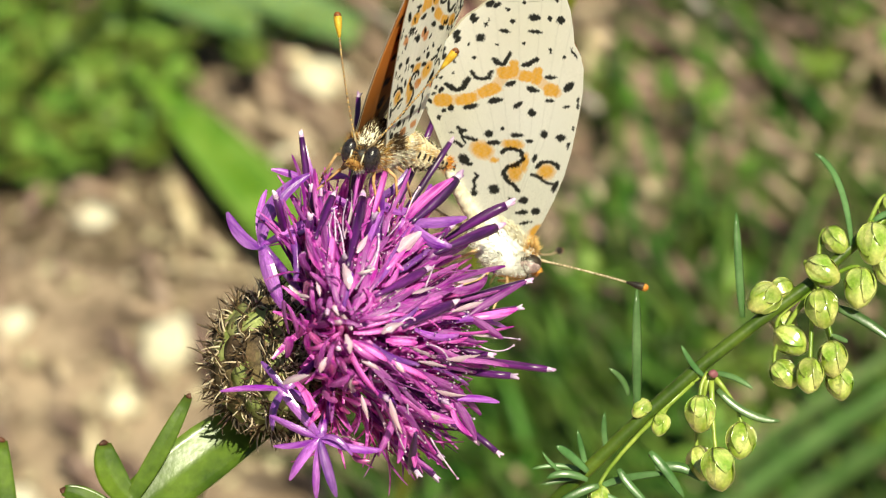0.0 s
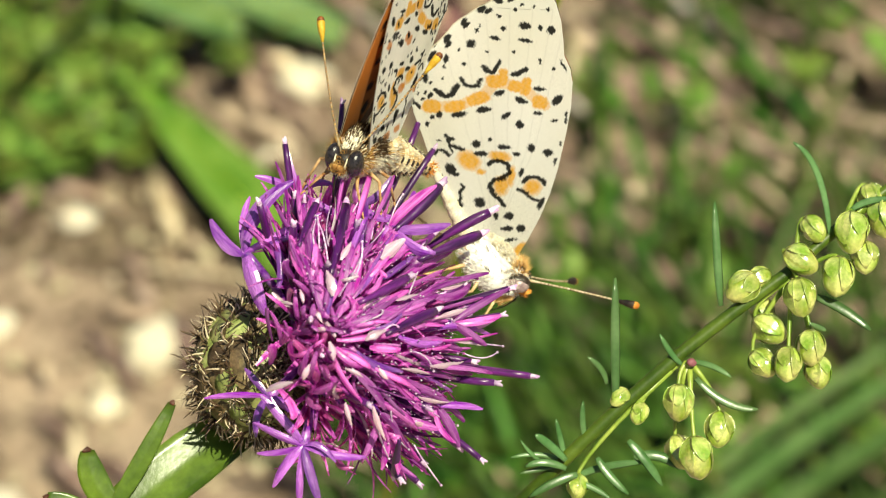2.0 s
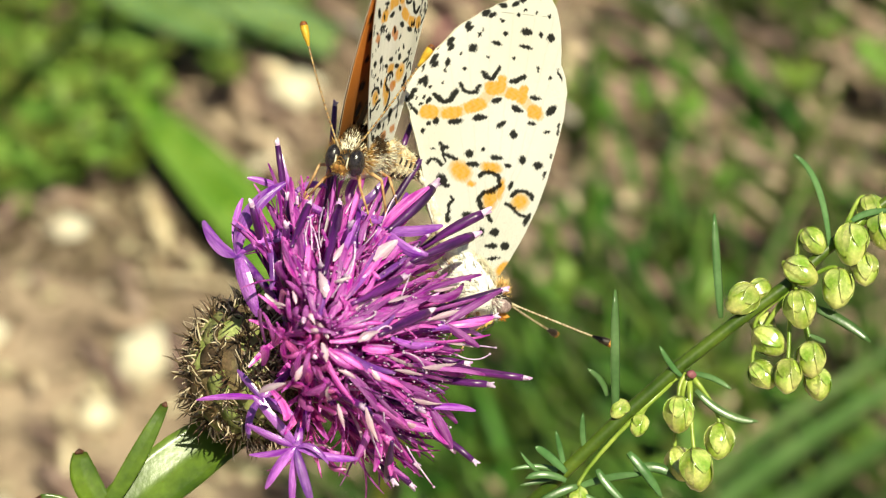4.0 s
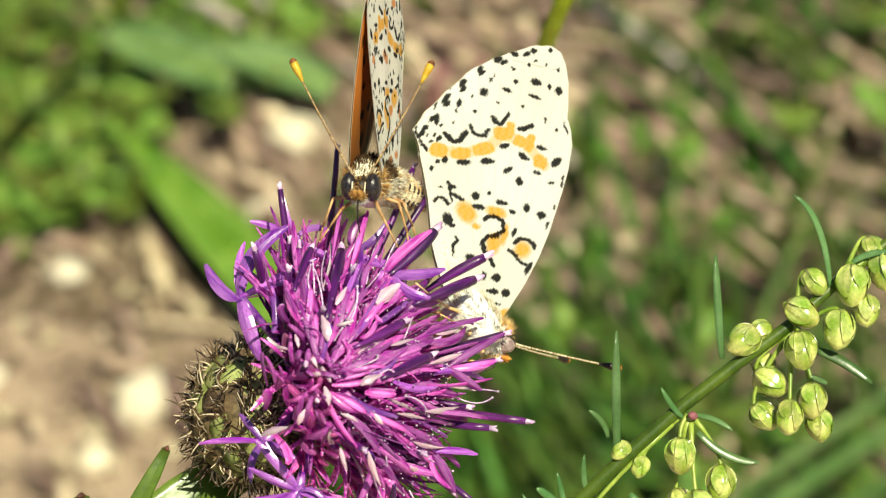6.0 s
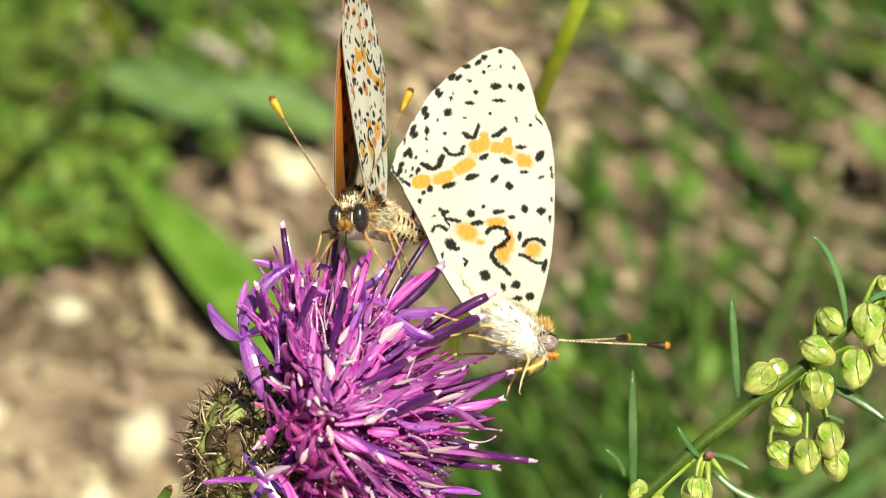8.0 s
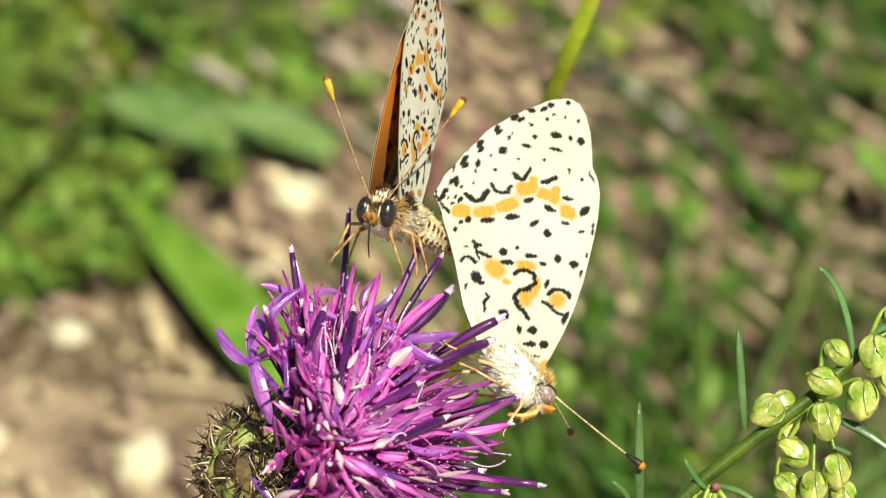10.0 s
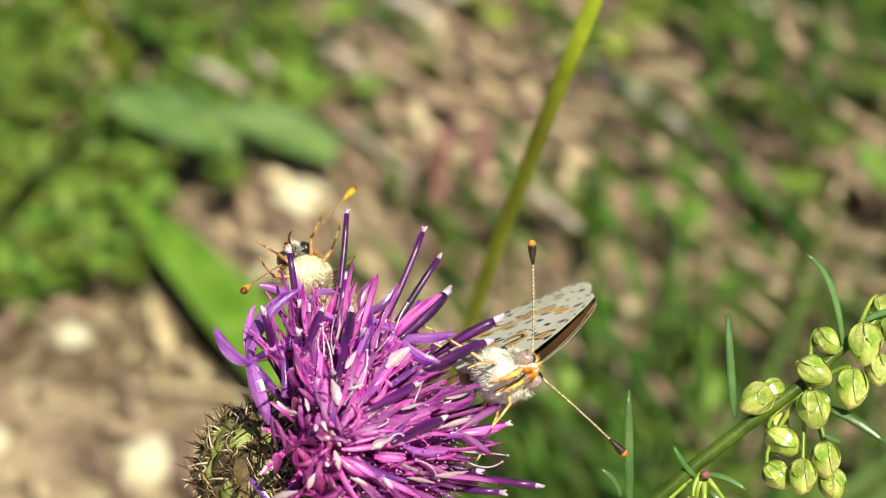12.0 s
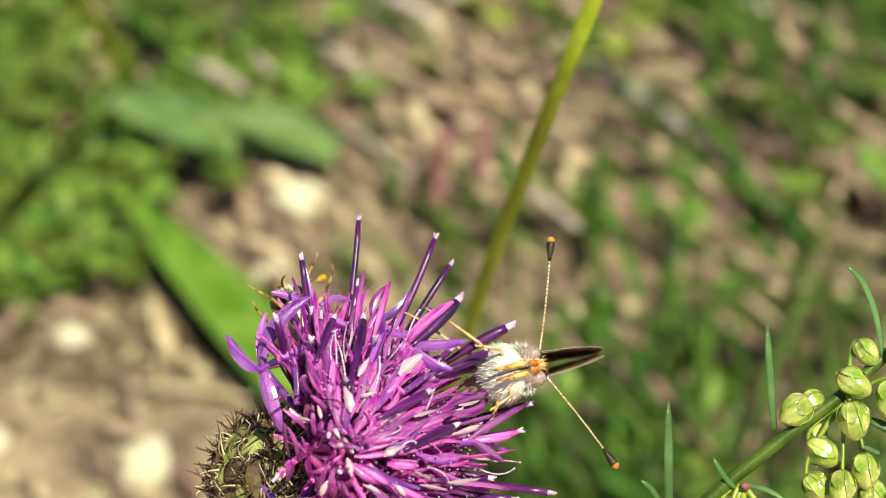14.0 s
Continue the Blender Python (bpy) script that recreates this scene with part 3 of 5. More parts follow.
def laid(name, points, widths, side, keel, skin, parent, label=""):
    """A strap of the flower, in a space of its own whose z runs from its foot to its tip."""
    a, b = Vector(points[0]), Vector(points[-1])
    m = aim(b - a, a)
    turn = m.to_3x3().inverted()
    return part(name, mesh_of(name, strap_shape([turn @ (Vector(q) - a) for q in points], widths, turn @ Vector(side), keel), skin, smooth=False), None, parent, label, m)


def dome(x, y):
    """How far the florets' tips stand towards the lens at (x, y) of the subject's plane."""
    flat = sub(x, y) - HEAD
    return math.sqrt(max(60 ** 2, 285 ** 2 - flat.x ** 2 - flat.y ** 2))


def ray_floret(kw, rng, mid, *straps):
    """A large outer floret: its centre, then bow, tip and half width of each strap."""
    c = sub(*mid) - HEAD
    rf = part("ray_floret", tube(bend((0, 0, 0), c * .5 + AXIS * 30, c, 7), (4, 5, 6, 6, 7, 8, 10), 8), VIOLET, kw, "larger outer floret with curled violet straps")
    for bow, tip, w in straps:
        b, e = sub(*bow) - HEAD, sub(*tip) - HEAD
        side = (e - c).cross(Vector((rng.uniform(-.5, .5), rng.uniform(-.5, .5), 1)))
        laid("strap", bend(c, b, e, 12), [w * .74 * q for q in (.5, .65, .8, .92, 1, 1.02, 1, .97, .9, .78, .58, .25)], side, rng.uniform(.1, .4), VIOLET if rng.random() < (1 if mid[0] < 600 else .2) else PETAL, rf)


def knapweed():
    rng = random.Random(12)
    kw = thing("knapweed", "purple knapweed in full bloom on a green leafy stem", "flower", at=SUBJECT @ Matrix.Translation(HEAD * U))
    turn = AXIS.to_track_quat("Z", "Y").to_matrix()
    mouth = part("receptacle", blob((0, 0, 0), (74, 74, 34), 8, 16, .15, 2, turn), PETAL, kw)
    # the bristly globe behind the florets
    globe = sub(497, 640, -55) - HEAD
    back = (-AXIS + Vector((0, -.10, 0))).normalized()
    gt = back.to_track_quat("Z", "Y").to_matrix()
    part("involucre", blob(globe, (108, 108, 110), 12, 20, .05, 1, gt), BRISTLE, kw, "globe of overlapping green bracts with dark bristly fringes")
    kinds = [bract_shape(random.Random(30 + i)) for i in range(6)]
    kinds = [(mesh_of("bract", a, BROWN_BRACT if i % 3 == 1 else BRACT), mesh_of("fringe", b, BRISTLE), mesh_of("pale_fringe", c, PALE_BRISTLE)) for i, (a, b, c) in enumerate(kinds)]
    for row, (polar, num) in enumerate(((16, 4), (40, 8), (64, 11), (88, 13), (110, 13), (128, 14), (144, 12))):
        for k in range(num):
            b = 2 * math.pi * (k + .5 * (row % 2)) / num + rng.uniform(-.06, .06)
            a = radians(polar + rng.uniform(-3, 3))
            q = Vector((math.sin(a) * math.cos(b), math.sin(a) * math.sin(b), math.cos(a)))
            up = gt @ q
            up = Vector((up.x, up.y, up.z)).normalized()
            fwd = AXIS - up * AXIS.dot(up)
            fwd = fwd.normalized()
            side = fwd.cross(up)
            m = Matrix((side, fwd, up)).transposed().to_4x4()
            place = globe + gt @ Vector((q.x * 108, q.y * 108, q.z * 110))
            a3, b3, c3 = kinds[rng.randrange(6)]
            br = part("bract", a3, None, kw, at=Matrix.Translation(place * U) @ m)
            part("fringe", b3, None, br, "dark comb of bristles")
            part("pale_fringe", c3, None, br, "straw-coloured bristles")
    # florets of the disc
    tubes = [mesh_of("floret", floret_shape(random.Random(50 + i), random.Random(50 + i).uniform(180, 275), 5, 6.3, (.22, .36, .3, .55, .2, .32, .48, .26, .24, .7)[i], .42), CRIMSON if i in (3, 7) else PETAL, smooth=False) for i in range(10)]
    pale_tubes = [mesh_of("floret", floret_shape(random.Random(70 + i), 235, 3, 7, .25, .55), GLINT_PETAL, smooth=False) for i in range(2)]
    cols = []
    for i in range(5):
        col, tip = column_shape(205 + 14 * i, 7.0, 14)
        cols.append((mesh_of("anther_column", col, ANTHER), mesh_of("anther_tip", tip, POLLEN)))
    one = turn @ Vector((1, 0, 0))
    two = turn @ Vector((0, 1, 0))
    total = 230
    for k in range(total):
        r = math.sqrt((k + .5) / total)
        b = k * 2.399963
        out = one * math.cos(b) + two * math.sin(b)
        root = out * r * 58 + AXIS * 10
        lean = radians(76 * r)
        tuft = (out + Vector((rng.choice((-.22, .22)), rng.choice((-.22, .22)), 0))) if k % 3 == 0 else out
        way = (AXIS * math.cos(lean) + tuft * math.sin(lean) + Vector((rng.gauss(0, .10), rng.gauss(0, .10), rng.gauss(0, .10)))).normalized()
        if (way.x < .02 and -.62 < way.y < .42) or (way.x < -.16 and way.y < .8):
            continue    # left out on this side, so that the bracts show
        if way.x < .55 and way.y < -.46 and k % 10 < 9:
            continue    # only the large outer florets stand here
        # a few florets coloured whitish in place of highlights
        glinting = k % 43 == 5 or (k % 5 == 2 and way.x > .5 and way.y < .2 and rng.random() < .16)
        fl = part("floret", pale_tubes[k % 2] if glinting else tubes[k % 10], None, kw, "whitish-pink floret standing for a sun glint" if glinting else "", aim(way, root, rng.uniform(0, 6.28)))
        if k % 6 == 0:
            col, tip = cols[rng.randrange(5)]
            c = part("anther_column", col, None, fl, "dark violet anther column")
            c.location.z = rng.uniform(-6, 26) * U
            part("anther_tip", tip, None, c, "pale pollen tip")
    # single columns that stand out of the head
    for x, y, z, r in ((533, 243, 30, 6), (632, 173, -60, 5.5), (766, 205, -60, 6), (797, 254, -40, 6), (968, 654, 60, 7), (877, 803, 90, 6), (930, 500, 30, 7), (915, 546, 60, 6), (905, 662, 90, 7)):
        way = sub(x, y, z) - HEAD
        ln = way.length
        root = way.normalized() * ln * .25
        col, tip = column_shape(ln * .75, r, rng.uniform(-24, 24))
        fl = part("long_floret", tube([(0, 0, 0), (0, 0, ln * .2), (0, 0, ln * .33)], (5, 6, r * 1.1), 8), PETAL, kw, at=aim(way, root, rng.uniform(0, 6)))
        c = part("anther_column", col, ANTHER, fl, "dark violet anther column")
        part("anther_tip", tip, POLLEN, c, "pale lilac tip")
    # stout dark columns that lie on top, from foot to tip
    for x0, y0, x1, y1, r in ((728, 394, 810, 312, 10), (790, 425, 902, 362, 9), (772, 448, 882, 402, 9.5), (668, 522, 754, 476, 8.5), (716, 578, 803, 537, 8.5), (616, 468, 642, 346, 9.5), (735, 768, 727, 830, 7.5), (806, 744, 841, 779, 7.5), (560, 420, 590, 345, 7.5)):
        a, b = sub(x0, y0, dome(x0, y0) + 6) - HEAD, sub(x1, y1, dome(x1, y1) + 10) - HEAD
        col, tip = column_shape((b - a).length, r, rng.uniform(-9, 9))
        fl = part("long_floret", tube(bend(a * .35, a * .7 + Vector((0, 0, 8)), a, 6), (5, 6, 7, r * .8, r, r * 1.05), 8), PETAL, kw)
        c = part("anther_column", col, ANTHER, fl, "dark violet anther column", aim(b - a, a - (b - a) * .05, rng.uniform(0, 6)))
        part("anther_tip", tip, POLLEN, c, "pale lilac tip")
    # large outer florets with curled straps
    ray_floret(kw, rng, (462, 436, 110), ((462, 352, 130), (548, 308, 100), 18), ((520, 408, 140), (598, 366, 130), 11), ((474, 480, 150), (498, 546, 120), 18), ((428, 436, 100), (402, 376, 80), 15), ((452, 380, 90), (472, 336, 70), 9))
    ray_floret(kw, rng, (560, 330, 10), ((540, 290, 20), (533, 241, 10), 9), ((520, 306, 20), (480, 300, 30), 9), ((590, 300, 0), (622, 318, 20), 8), ((600, 360, 60), (640, 372, 60), 10))
    ray_floret(kw, rng, (566, 776, 180), ((530, 765, 190), (478, 736, 180), 10), ((540, 738, 200), (490, 688, 190), 11), ((535, 800, 190), (512, 850, 170), 12), ((580, 830, 200), (596, 880, 180), 12), ((558, 840, 180), (560, 884, 150), 9), ((630, 802, 190), (676, 796, 170), 9), ((520, 730, 180), (508, 690, 175), 8), ((596, 760, 200), (624, 806, 190), 8), ((536, 790, 170), (484, 790, 150), 8))
    ray_floret(kw, rng, (505, 690, 150), ((450, 682, 140), (390, 693, 120), 7), ((476, 716, 150), (482, 762, 140), 10), ((530, 700, 170), (565, 724, 170), 11), ((480, 660, 150), (462, 640, 140), 8))
    ray_floret(kw, rng, (700, 728, 160), ((722, 770, 165), (704, 820, 150), 10), ((756, 732, 165), (806, 748, 150), 12), ((738, 790, 150), (734, 828, 130), 9), ((690, 770, 170), (668, 806, 150), 9))
    ray_floret(kw, rng, (800, 706, 120), ((828, 738, 120), (842, 780, 100), 11), ((850, 700, 110), (884, 712, 90), 9), ((800, 748, 120), (836, 772, 110), 8))
    ray_floret(kw, rng, (512, 420, 130), ((536, 450, 150), (520, 500, 150), 10), ((550, 390, 130), (580, 420, 140), 9), ((480, 400, 110), (468, 372, 100), 7))
    ray_floret(kw, rng, (660, 350, 60), ((652, 310, 60), (690, 286, 40), 11), ((700, 350, 80), (722, 300, 60), 10), ((690, 380, 100), (740, 372, 90), 11))
    ray_floret(kw, rng, (720, 390, 120), ((740, 352, 120), (802, 316, 100), 12), ((770, 400, 140), (826, 384, 120), 13), ((760, 440, 150), (800, 436, 140), 14))
    ray_floret(kw, rng, (830, 560, 120), ((880, 560, 120), (916, 546, 90), 10), ((860, 580, 120), (890, 600, 100), 11), ((870, 530, 110), (932, 498, 60), 9))
    # whitish straps, sun glints put into colour on the head's outside, from foot to tip
    for x0, y0, x1, y1, w in ((618, 512, 607, 466, 13), (704, 446, 748, 410, 17), (676, 590, 714, 572, 11), (764, 736, 797, 752, 8), (690, 706, 712, 768, 8), (800, 552, 866, 534, 8), (852, 572, 915, 548, 8), (500, 680, 548, 664, 9),
                              (566, 660, 578, 632, 8), (612, 592, 620, 626, 9), (632, 448, 651, 416, 8), (826, 590, 880, 600, 6), (790, 636, 850, 628, 7), (640, 640, 672, 656, 6), (740, 640, 790, 650, 6), (770, 690, 826, 700, 6),
                              (590, 540, 600, 560, 6), (640, 700, 652, 742, 6), (700, 640, 716, 660, 7), (560, 500, 566, 524, 5), (730, 520, 770, 508, 6), (810, 500, 856, 486, 6)):
        a, b = sub(x0, y0, dome(x0, y0) + 8) - HEAD, sub(x1, y1, dome(x1, y1) + 12) - HEAD
        d = b - a
        laid("withered_floret", bend(a, (a + b) / 2 + Vector((rng.gauss(0, 4), rng.gauss(0, 4), 8)), b, 9), [w * .66 * q * rng.uniform(.88, 1.12) for q in (.25, .55, .85, 1, 1.0, .85, .65, .4, .12)], d.cross(Vector((rng.uniform(-.3, .3), rng.uniform(-.3, .3), 1))), .2, GLINT_PETAL, kw, "whitish strap standing for a sun glint")
    # thin pale styles that run over the lobes
    for k in range(34):
        a = radians(rng.uniform(-62, 112))
        r0, ln = rng.uniform(60, 250), rng.uniform(40, 110)
        x0, y0 = 600 + math.cos(a) * r0, 585 - math.sin(a) * r0
        a += rng.gauss(0, .3)
        x1, y1 = x0 + math.cos(a) * ln, y0 - math.sin(a) * ln
        p, q = sub(x0, y0, dome(x0, y0) - 10) - HEAD, sub(x1, y1, dome(x1, y1) + rng.uniform(-6, 14)) - HEAD
        line = bend(p, (p + q) / 2 + Vector((rng.gauss(0, 12), rng.gauss(0, 12), 8)), q, 7)
        part("style", mesh_of("style", join(tube(line, (1.5, 1.5, 1.4, 1.4, 1.4, 1.6, .8), 5), blob(line[-1], (2.6, 2.6, 2.6), 4, 6)), POLLEN if k % 3 else PETAL), None, kw)
    # short curled lobes that fill the middle
    for k in range(120):
        x0, y0 = rng.gauss(590, 42), rng.gauss(590, 64)
        a, ln = rng.uniform(-1.2, 2.6), rng.uniform(26, 66)
        x1, y1 = x0 + math.cos(a) * ln * .8, y0 - math.sin(a) * ln
        deep = rng.uniform(0, 75)
        p, q = sub(x0, y0, dome(x0, y0) - deep - 40) - HEAD, sub(x1, y1, dome(x1, y1) - deep + 20) - HEAD
        w = rng.uniform(3.5, 7.5)
        laid("inner_lobe", bend(p, (p + q) / 2 + Vector((rng.gauss(0, 12), rng.gauss(0, 12), 26)), q, 8), [w * v for v in (.6, .8, 1, 1.05, 1.05, 1, .85, .4)], (q - p).cross(Vector((rng.uniform(-.7, .7), rng.uniform(-.7, .7), 1))), .3, GLINT_PETAL if k % 13 == 3 else (CRIMSON, PETAL, PETAL)[k % 3], kw)
    # broad lobes that lie outermost and catch the light
    for k in range(135):
        a = radians(rng.uniform(-60, 108))
        r0, ln = rng.uniform(25, 215), rng.uniform(45, 120)
        x0, y0 = 600 + math.cos(a) * r0, 585 - math.sin(a) * r0
        a += rng.gauss(0, .16)
        x1, y1 = x0 + math.cos(a) * ln, y0 - math.sin(a) * ln
        p, q = sub(x0, y0, dome(x0, y0) - 14) - HEAD, sub(x1, y1, dome(x1, y1) + rng.uniform(-12, 6)) - HEAD
        w = rng.choice((3.2, 4.0, 5.0, 6.0, 7.4))
        laid("outer_lobe", bend(p, (p + q) / 2 + Vector((rng.gauss(0, 11), rng.gauss(0, 11), 10)), q, 9), [w * v for v in (.5, .7, .9, 1, 1.05, 1.04, .98, .84, .42)], (q - p).cross(Vector((rng.uniform(-.7, .7), rng.uniform(-.7, .7), 1))), rng.uniform(.15, .5), VIOLET if k % 9 == 0 else (GLINT_PETAL if k % 44 == 3 else PETAL), kw)
    # grains of pollen strewn over the lobes
    grains = []
    for k in range(620):
        a, r0 = radians(rng.uniform(-60, 108)), 250 * math.sqrt(rng.uniform(.02, 1))
        x, y = 600 + math.cos(a) * r0, 585 - math.sin(a) * r0
        r = rng.choice((1.0, 1.3, 1.7, 2.3))
        grains.append(blob(sub(x, y, dome(x, y) + rng.uniform(-34, 6)) - HEAD, (r, r, r), 3, 5))
    tagged(part("pollen", join(*grains), POLLEN, kw, "pale grains of pollen on the lobes"), kind="stuff")
    # stem down to the soil, and a lobed leaf
    foot = SUBJECT.inverted() @ ground_at(300, 1240, -0.005) / U - HEAD
    start = globe + back * 110
    part("stem", tube(bend(start - back * 20, start + back * 260 + Vector((0, -160, -120)), foot, 18), [21 - .3 * i for i in range(18)], 10), LEAF, kw)
    face = (.25, .55, .8)
    leaf, tip = lobe_shape(sub(470, 735, -130) - HEAD, sub(370, 785, -60) - HEAD, sub(150, 985, -30) - HEAD, 50, face)
    lf = part("leaf", leaf, LEAF, kw, "glossy green lobed leaf")
    for a, b, c, w in (((228, 890, -45), (280, 810, -25), (334, 702, -40), 15), ((236, 890, -40), (186, 850, -30), (184, 785, -30), 25), ((220, 925, -35), (160, 880, -20), (112, 868, -20), 20), ((30, 990, -30), (-6, 880, -20), (2, 780, -20), 22)):
        l2, t2 = lobe_shape(sub(*a) - HEAD, sub(*b) - HEAD, sub(*c) - HEAD, w, face)
        part("leaf_lobe", l2, LEAF, lf)
        part("leaf_tip", t2, LEAF_TIP, lf, "withered brown tip")
    return kw


# ---- the sprig with round buds ----
SPRIG_AT = sub(1240, 655, -40)


def bud_shape(r, ln):
    body = blob((0, 0, ln * .5), (r, r, ln * .55), 10, 14, .08, 2)
    scales = []
    for k in range(6):
        b = 2 * math.pi * k / 3 + (math.pi / 3 if k > 2 else 0) + .12 * (k % 3)
        c, s = math.cos(b), math.sin(b)
        out, top = (1.0, .30) if k < 3 else (.955, .05)
        pts = []
        for i in range(7):
            z = 1.05 - (1.03 - top) * i / 6
            q = math.sqrt(max(.02, 1 - ((z - .5) / .555) ** 2)) * out + .012
            pts.append((c * r * q, s * r * q, ln * z))
        scales.append(tube(pts, [r * w for w in (.30, .52, .66, .70, .60, .38, .06)], 10, .018, (-s, c, 0)))
    return body, scales


def sprig():
    rng = random.Random(21)
    sp = thing("wormwood_sprig", "slanting green sprig with round yellow-green flower buds", "plant", at=SUBJECT @ Matrix.Translation(SPRIG_AT * U))

    def at(x, y, z=0.0):
        return sub(x, y, z - 40) - SPRIG_AT

    foot = SUBJECT.inverted() @ ground_at(560, 1500, -0.005) / U - SPRIG_AT
    pts = [foot, foot.lerp(at(900, 940, -30), .6)] + [at(925, 940, -20), at(1043, 828), at(1142, 734), at(1240, 648), at(1340, 570), at(1430, 505), at(1520, 425, -10), at(1640, 330, -30), at(1760, 250, -60)]
    part("stem", tube(pts, [18, 16, 13, 12.5, 12.5, 12.5, 12, 11.5, 10.5, 9, 7], 12), SPRIG, sp)
    b1, s1 = bud_shape(24.5, 62)
    body, scale_meshes = mesh_of("bud", b1, BUD), [mesh_of("bud_scale", s, BUD_SCALE) for s in s1]
    part("node", blob(at(1262, 662, 14), (9, 8, 8), 7, 10, .2, 3), RED_STALK, sp, "small reddish node")
    stalk_from = {0: (1440, 500), 1: (1520, 420), 2: (1255, 650)}
    # buds: place of the low end, size, lean, where the stalk starts
    upper = [(1488, 447, 10, 0.8, 40, 0), (1476, 500, 30, 0.98, 60, 0), (1540, 468, 25, 1.15, -5, 1), (1513, 545, 40, 1.1, -10, 0), (1455, 580, 40, 1.05, 10, 0), (1420, 622, 0, 1.0, 60, 0),
             (1392, 600, -40, 0.85, 20, 0), (1470, 668, 30, 0.98, 0, 0), (1426, 696, 40, 0.95, -6, 0), (1402, 684, 10, 0.85, 50, 0), (1486, 708, 20, 0.9, 10, 0), (1566, 505, 20, 0.9, 0, 1),
             (1328, 548, 25, 1.0, -62, 0), (1362, 526, 5, 0.75, -66, 0)]
    outermost = [(1600, 440, 0, 1.1, 0, 1), (1585, 400, -20, 0.9, 20, 1)]
    lower = [(1240, 765, 30, 0.98, 0, 2), (1310, 812, 20, 0.98, -5, 2), (1278, 868, 45, 1.15, 10, 2), (1250, 850, -20, 0.95, 20, 2), (1164, 772, 5, 0.62, -20, 2), (1122, 738, 15, 0.6, -55, 2),
             (1060, 905, 10, 0.7, 0, 2)]
    for x, y, z, size, lean, group in upper + outermost + lower:
        a = radians(lean)
        way = Vector((math.sin(a) * -.8, math.cos(a), -.25)).normalized()
        low = at(x + (5 if group < 2 and lean > -50 else 0), y - 2, z)
        b = part("bud", body, None, sp, "" if size < 1.1 else "plump yellow-green bud", aim(way, low, rng.uniform(0, 6)) @ Matrix.Diagonal((size * 1.0, size * 1.0, size * 1.0, 1)))
        for m in scale_meshes:
            part("bud_scale", m, None, b)
        if lean > -50:
            head = low + way * 60 * size
            fx, fy = stalk_from[group]
            root = at(fx + (x - fx) * .15, fy + (y - fy) * .1, 0)
            part("bud_stalk", tube(bend(root, head + way * 30, head - way * 5, 7), (6, 5, 4, 4, 3.6, 3.6, 4.5), 6), BUD_STALK, sp)
    # leaves: foot, bow, tip, half width
    tall = [((1508, 440, 0), (1496, 300, 10), (1442, 272, 20), 8), ((1314, 562, 10), (1306, 470, 15), (1303, 377, 10), 10), ((1128, 740, 10), (1126, 620, 20), (1127, 512, 20), 11),
            ((1245, 665, 10), (1225, 650, 15), (1206, 612, 20), 7), ((1112, 700, 0), (1108, 670, 0), (1078, 652, 10), 7), ((1480, 545, 10), (1530, 560, 20), (1580, 605, 30), 12)]
    short = [((1262, 660, 0), (1300, 662, 10), (1332, 688, 20), 7), ((1270, 690, 10), (1320, 745, 15), (1380, 745, 20), 10), ((1040, 840, 0), (1000, 815, 10), (942, 830, 15), 6),
             ((1035, 842, 10), (1000, 850, 10), (958, 858, 15), 6), ((1040, 838, 0), (1030, 800, 0), (1022, 762, 10), 7), ((1060, 862, 0), (1110, 840, 10), (1180, 838, 20), 9)]
    small = [((1050, 870, 10), (1090, 880, 10), (1120, 905, 20), 7), ((1545, 392, 0), (1570, 370, 0), (1620, 372, 10), 8), ((1025, 850, 0), (985, 840, 10), (960, 800, 20), 5),
             ((1040, 835, 20), (1005, 800, 30), (985, 790, 40), 10), ((1060, 860, 20), (1020, 870, 30), (975, 900, 30), 10), ((1150, 800, 20), (1180, 830, 30), (1210, 880, 20), 11), ((1095, 830, 20), (1110, 860, 30), (1150, 895, 30), 10), ((1075, 800, 0), (1066, 770, 10), (1070, 730, 10), 7), ((1040, 850, 20), (1000, 830, 30), (968, 846, 30), 9),
             ((1500, 605, 20), (1490, 600, 20), (1470, 592, 30), 6), ((1160, 830, -20), (1210, 815, -20), (1240, 850, -20), 12)]
    for a, b, c, w in tall + short + small:
        pa, pb, pc = at(*a), at(*b), at(*c)
        part("linear_leaf", tube(bend(pa, pb, pc, 10), [w * .82 * q for q in (.6, .8, .95, 1, 1, 1, .95, .85, .65, .25)], 7, .22, (pc - pa).cross(Vector((.2, .2, 1)))), NEEDLE, sp)
    return sp


# ---- the two butterflies: x towards the head, z towards the back, from the middle of the head ----
def wing_xz(x, y):
    """From the wing as drawn with the head low on the right (x right, y up) to the insect's own x and z."""
    return 0.68 * x - 0.73 * y, 0.73 * x + 0.68 * y


LEFT_EDGE = [(18, -62), (30, -88), (50, -110), (65, -121), (114, -144), (141, -155), (189, -167), (221, -175), (258, -187), (302, -203), (326, -214), (340, -219), (352, -214), (371, -205), (403, -183), (436, -159), (472, -130), (500, -93), (524, -55), (538, -25), (541, -6)]
RIGHT_EDGE = [(18, -52), (25, -18), (54, -3), (103, 18), (153, 35), (203, 47), (275, 59), (321, 65), (368, 66), (395, 60), (417, 50), (444, 48), (481, 43), (514, 33), (535, 21), (541, 6)]
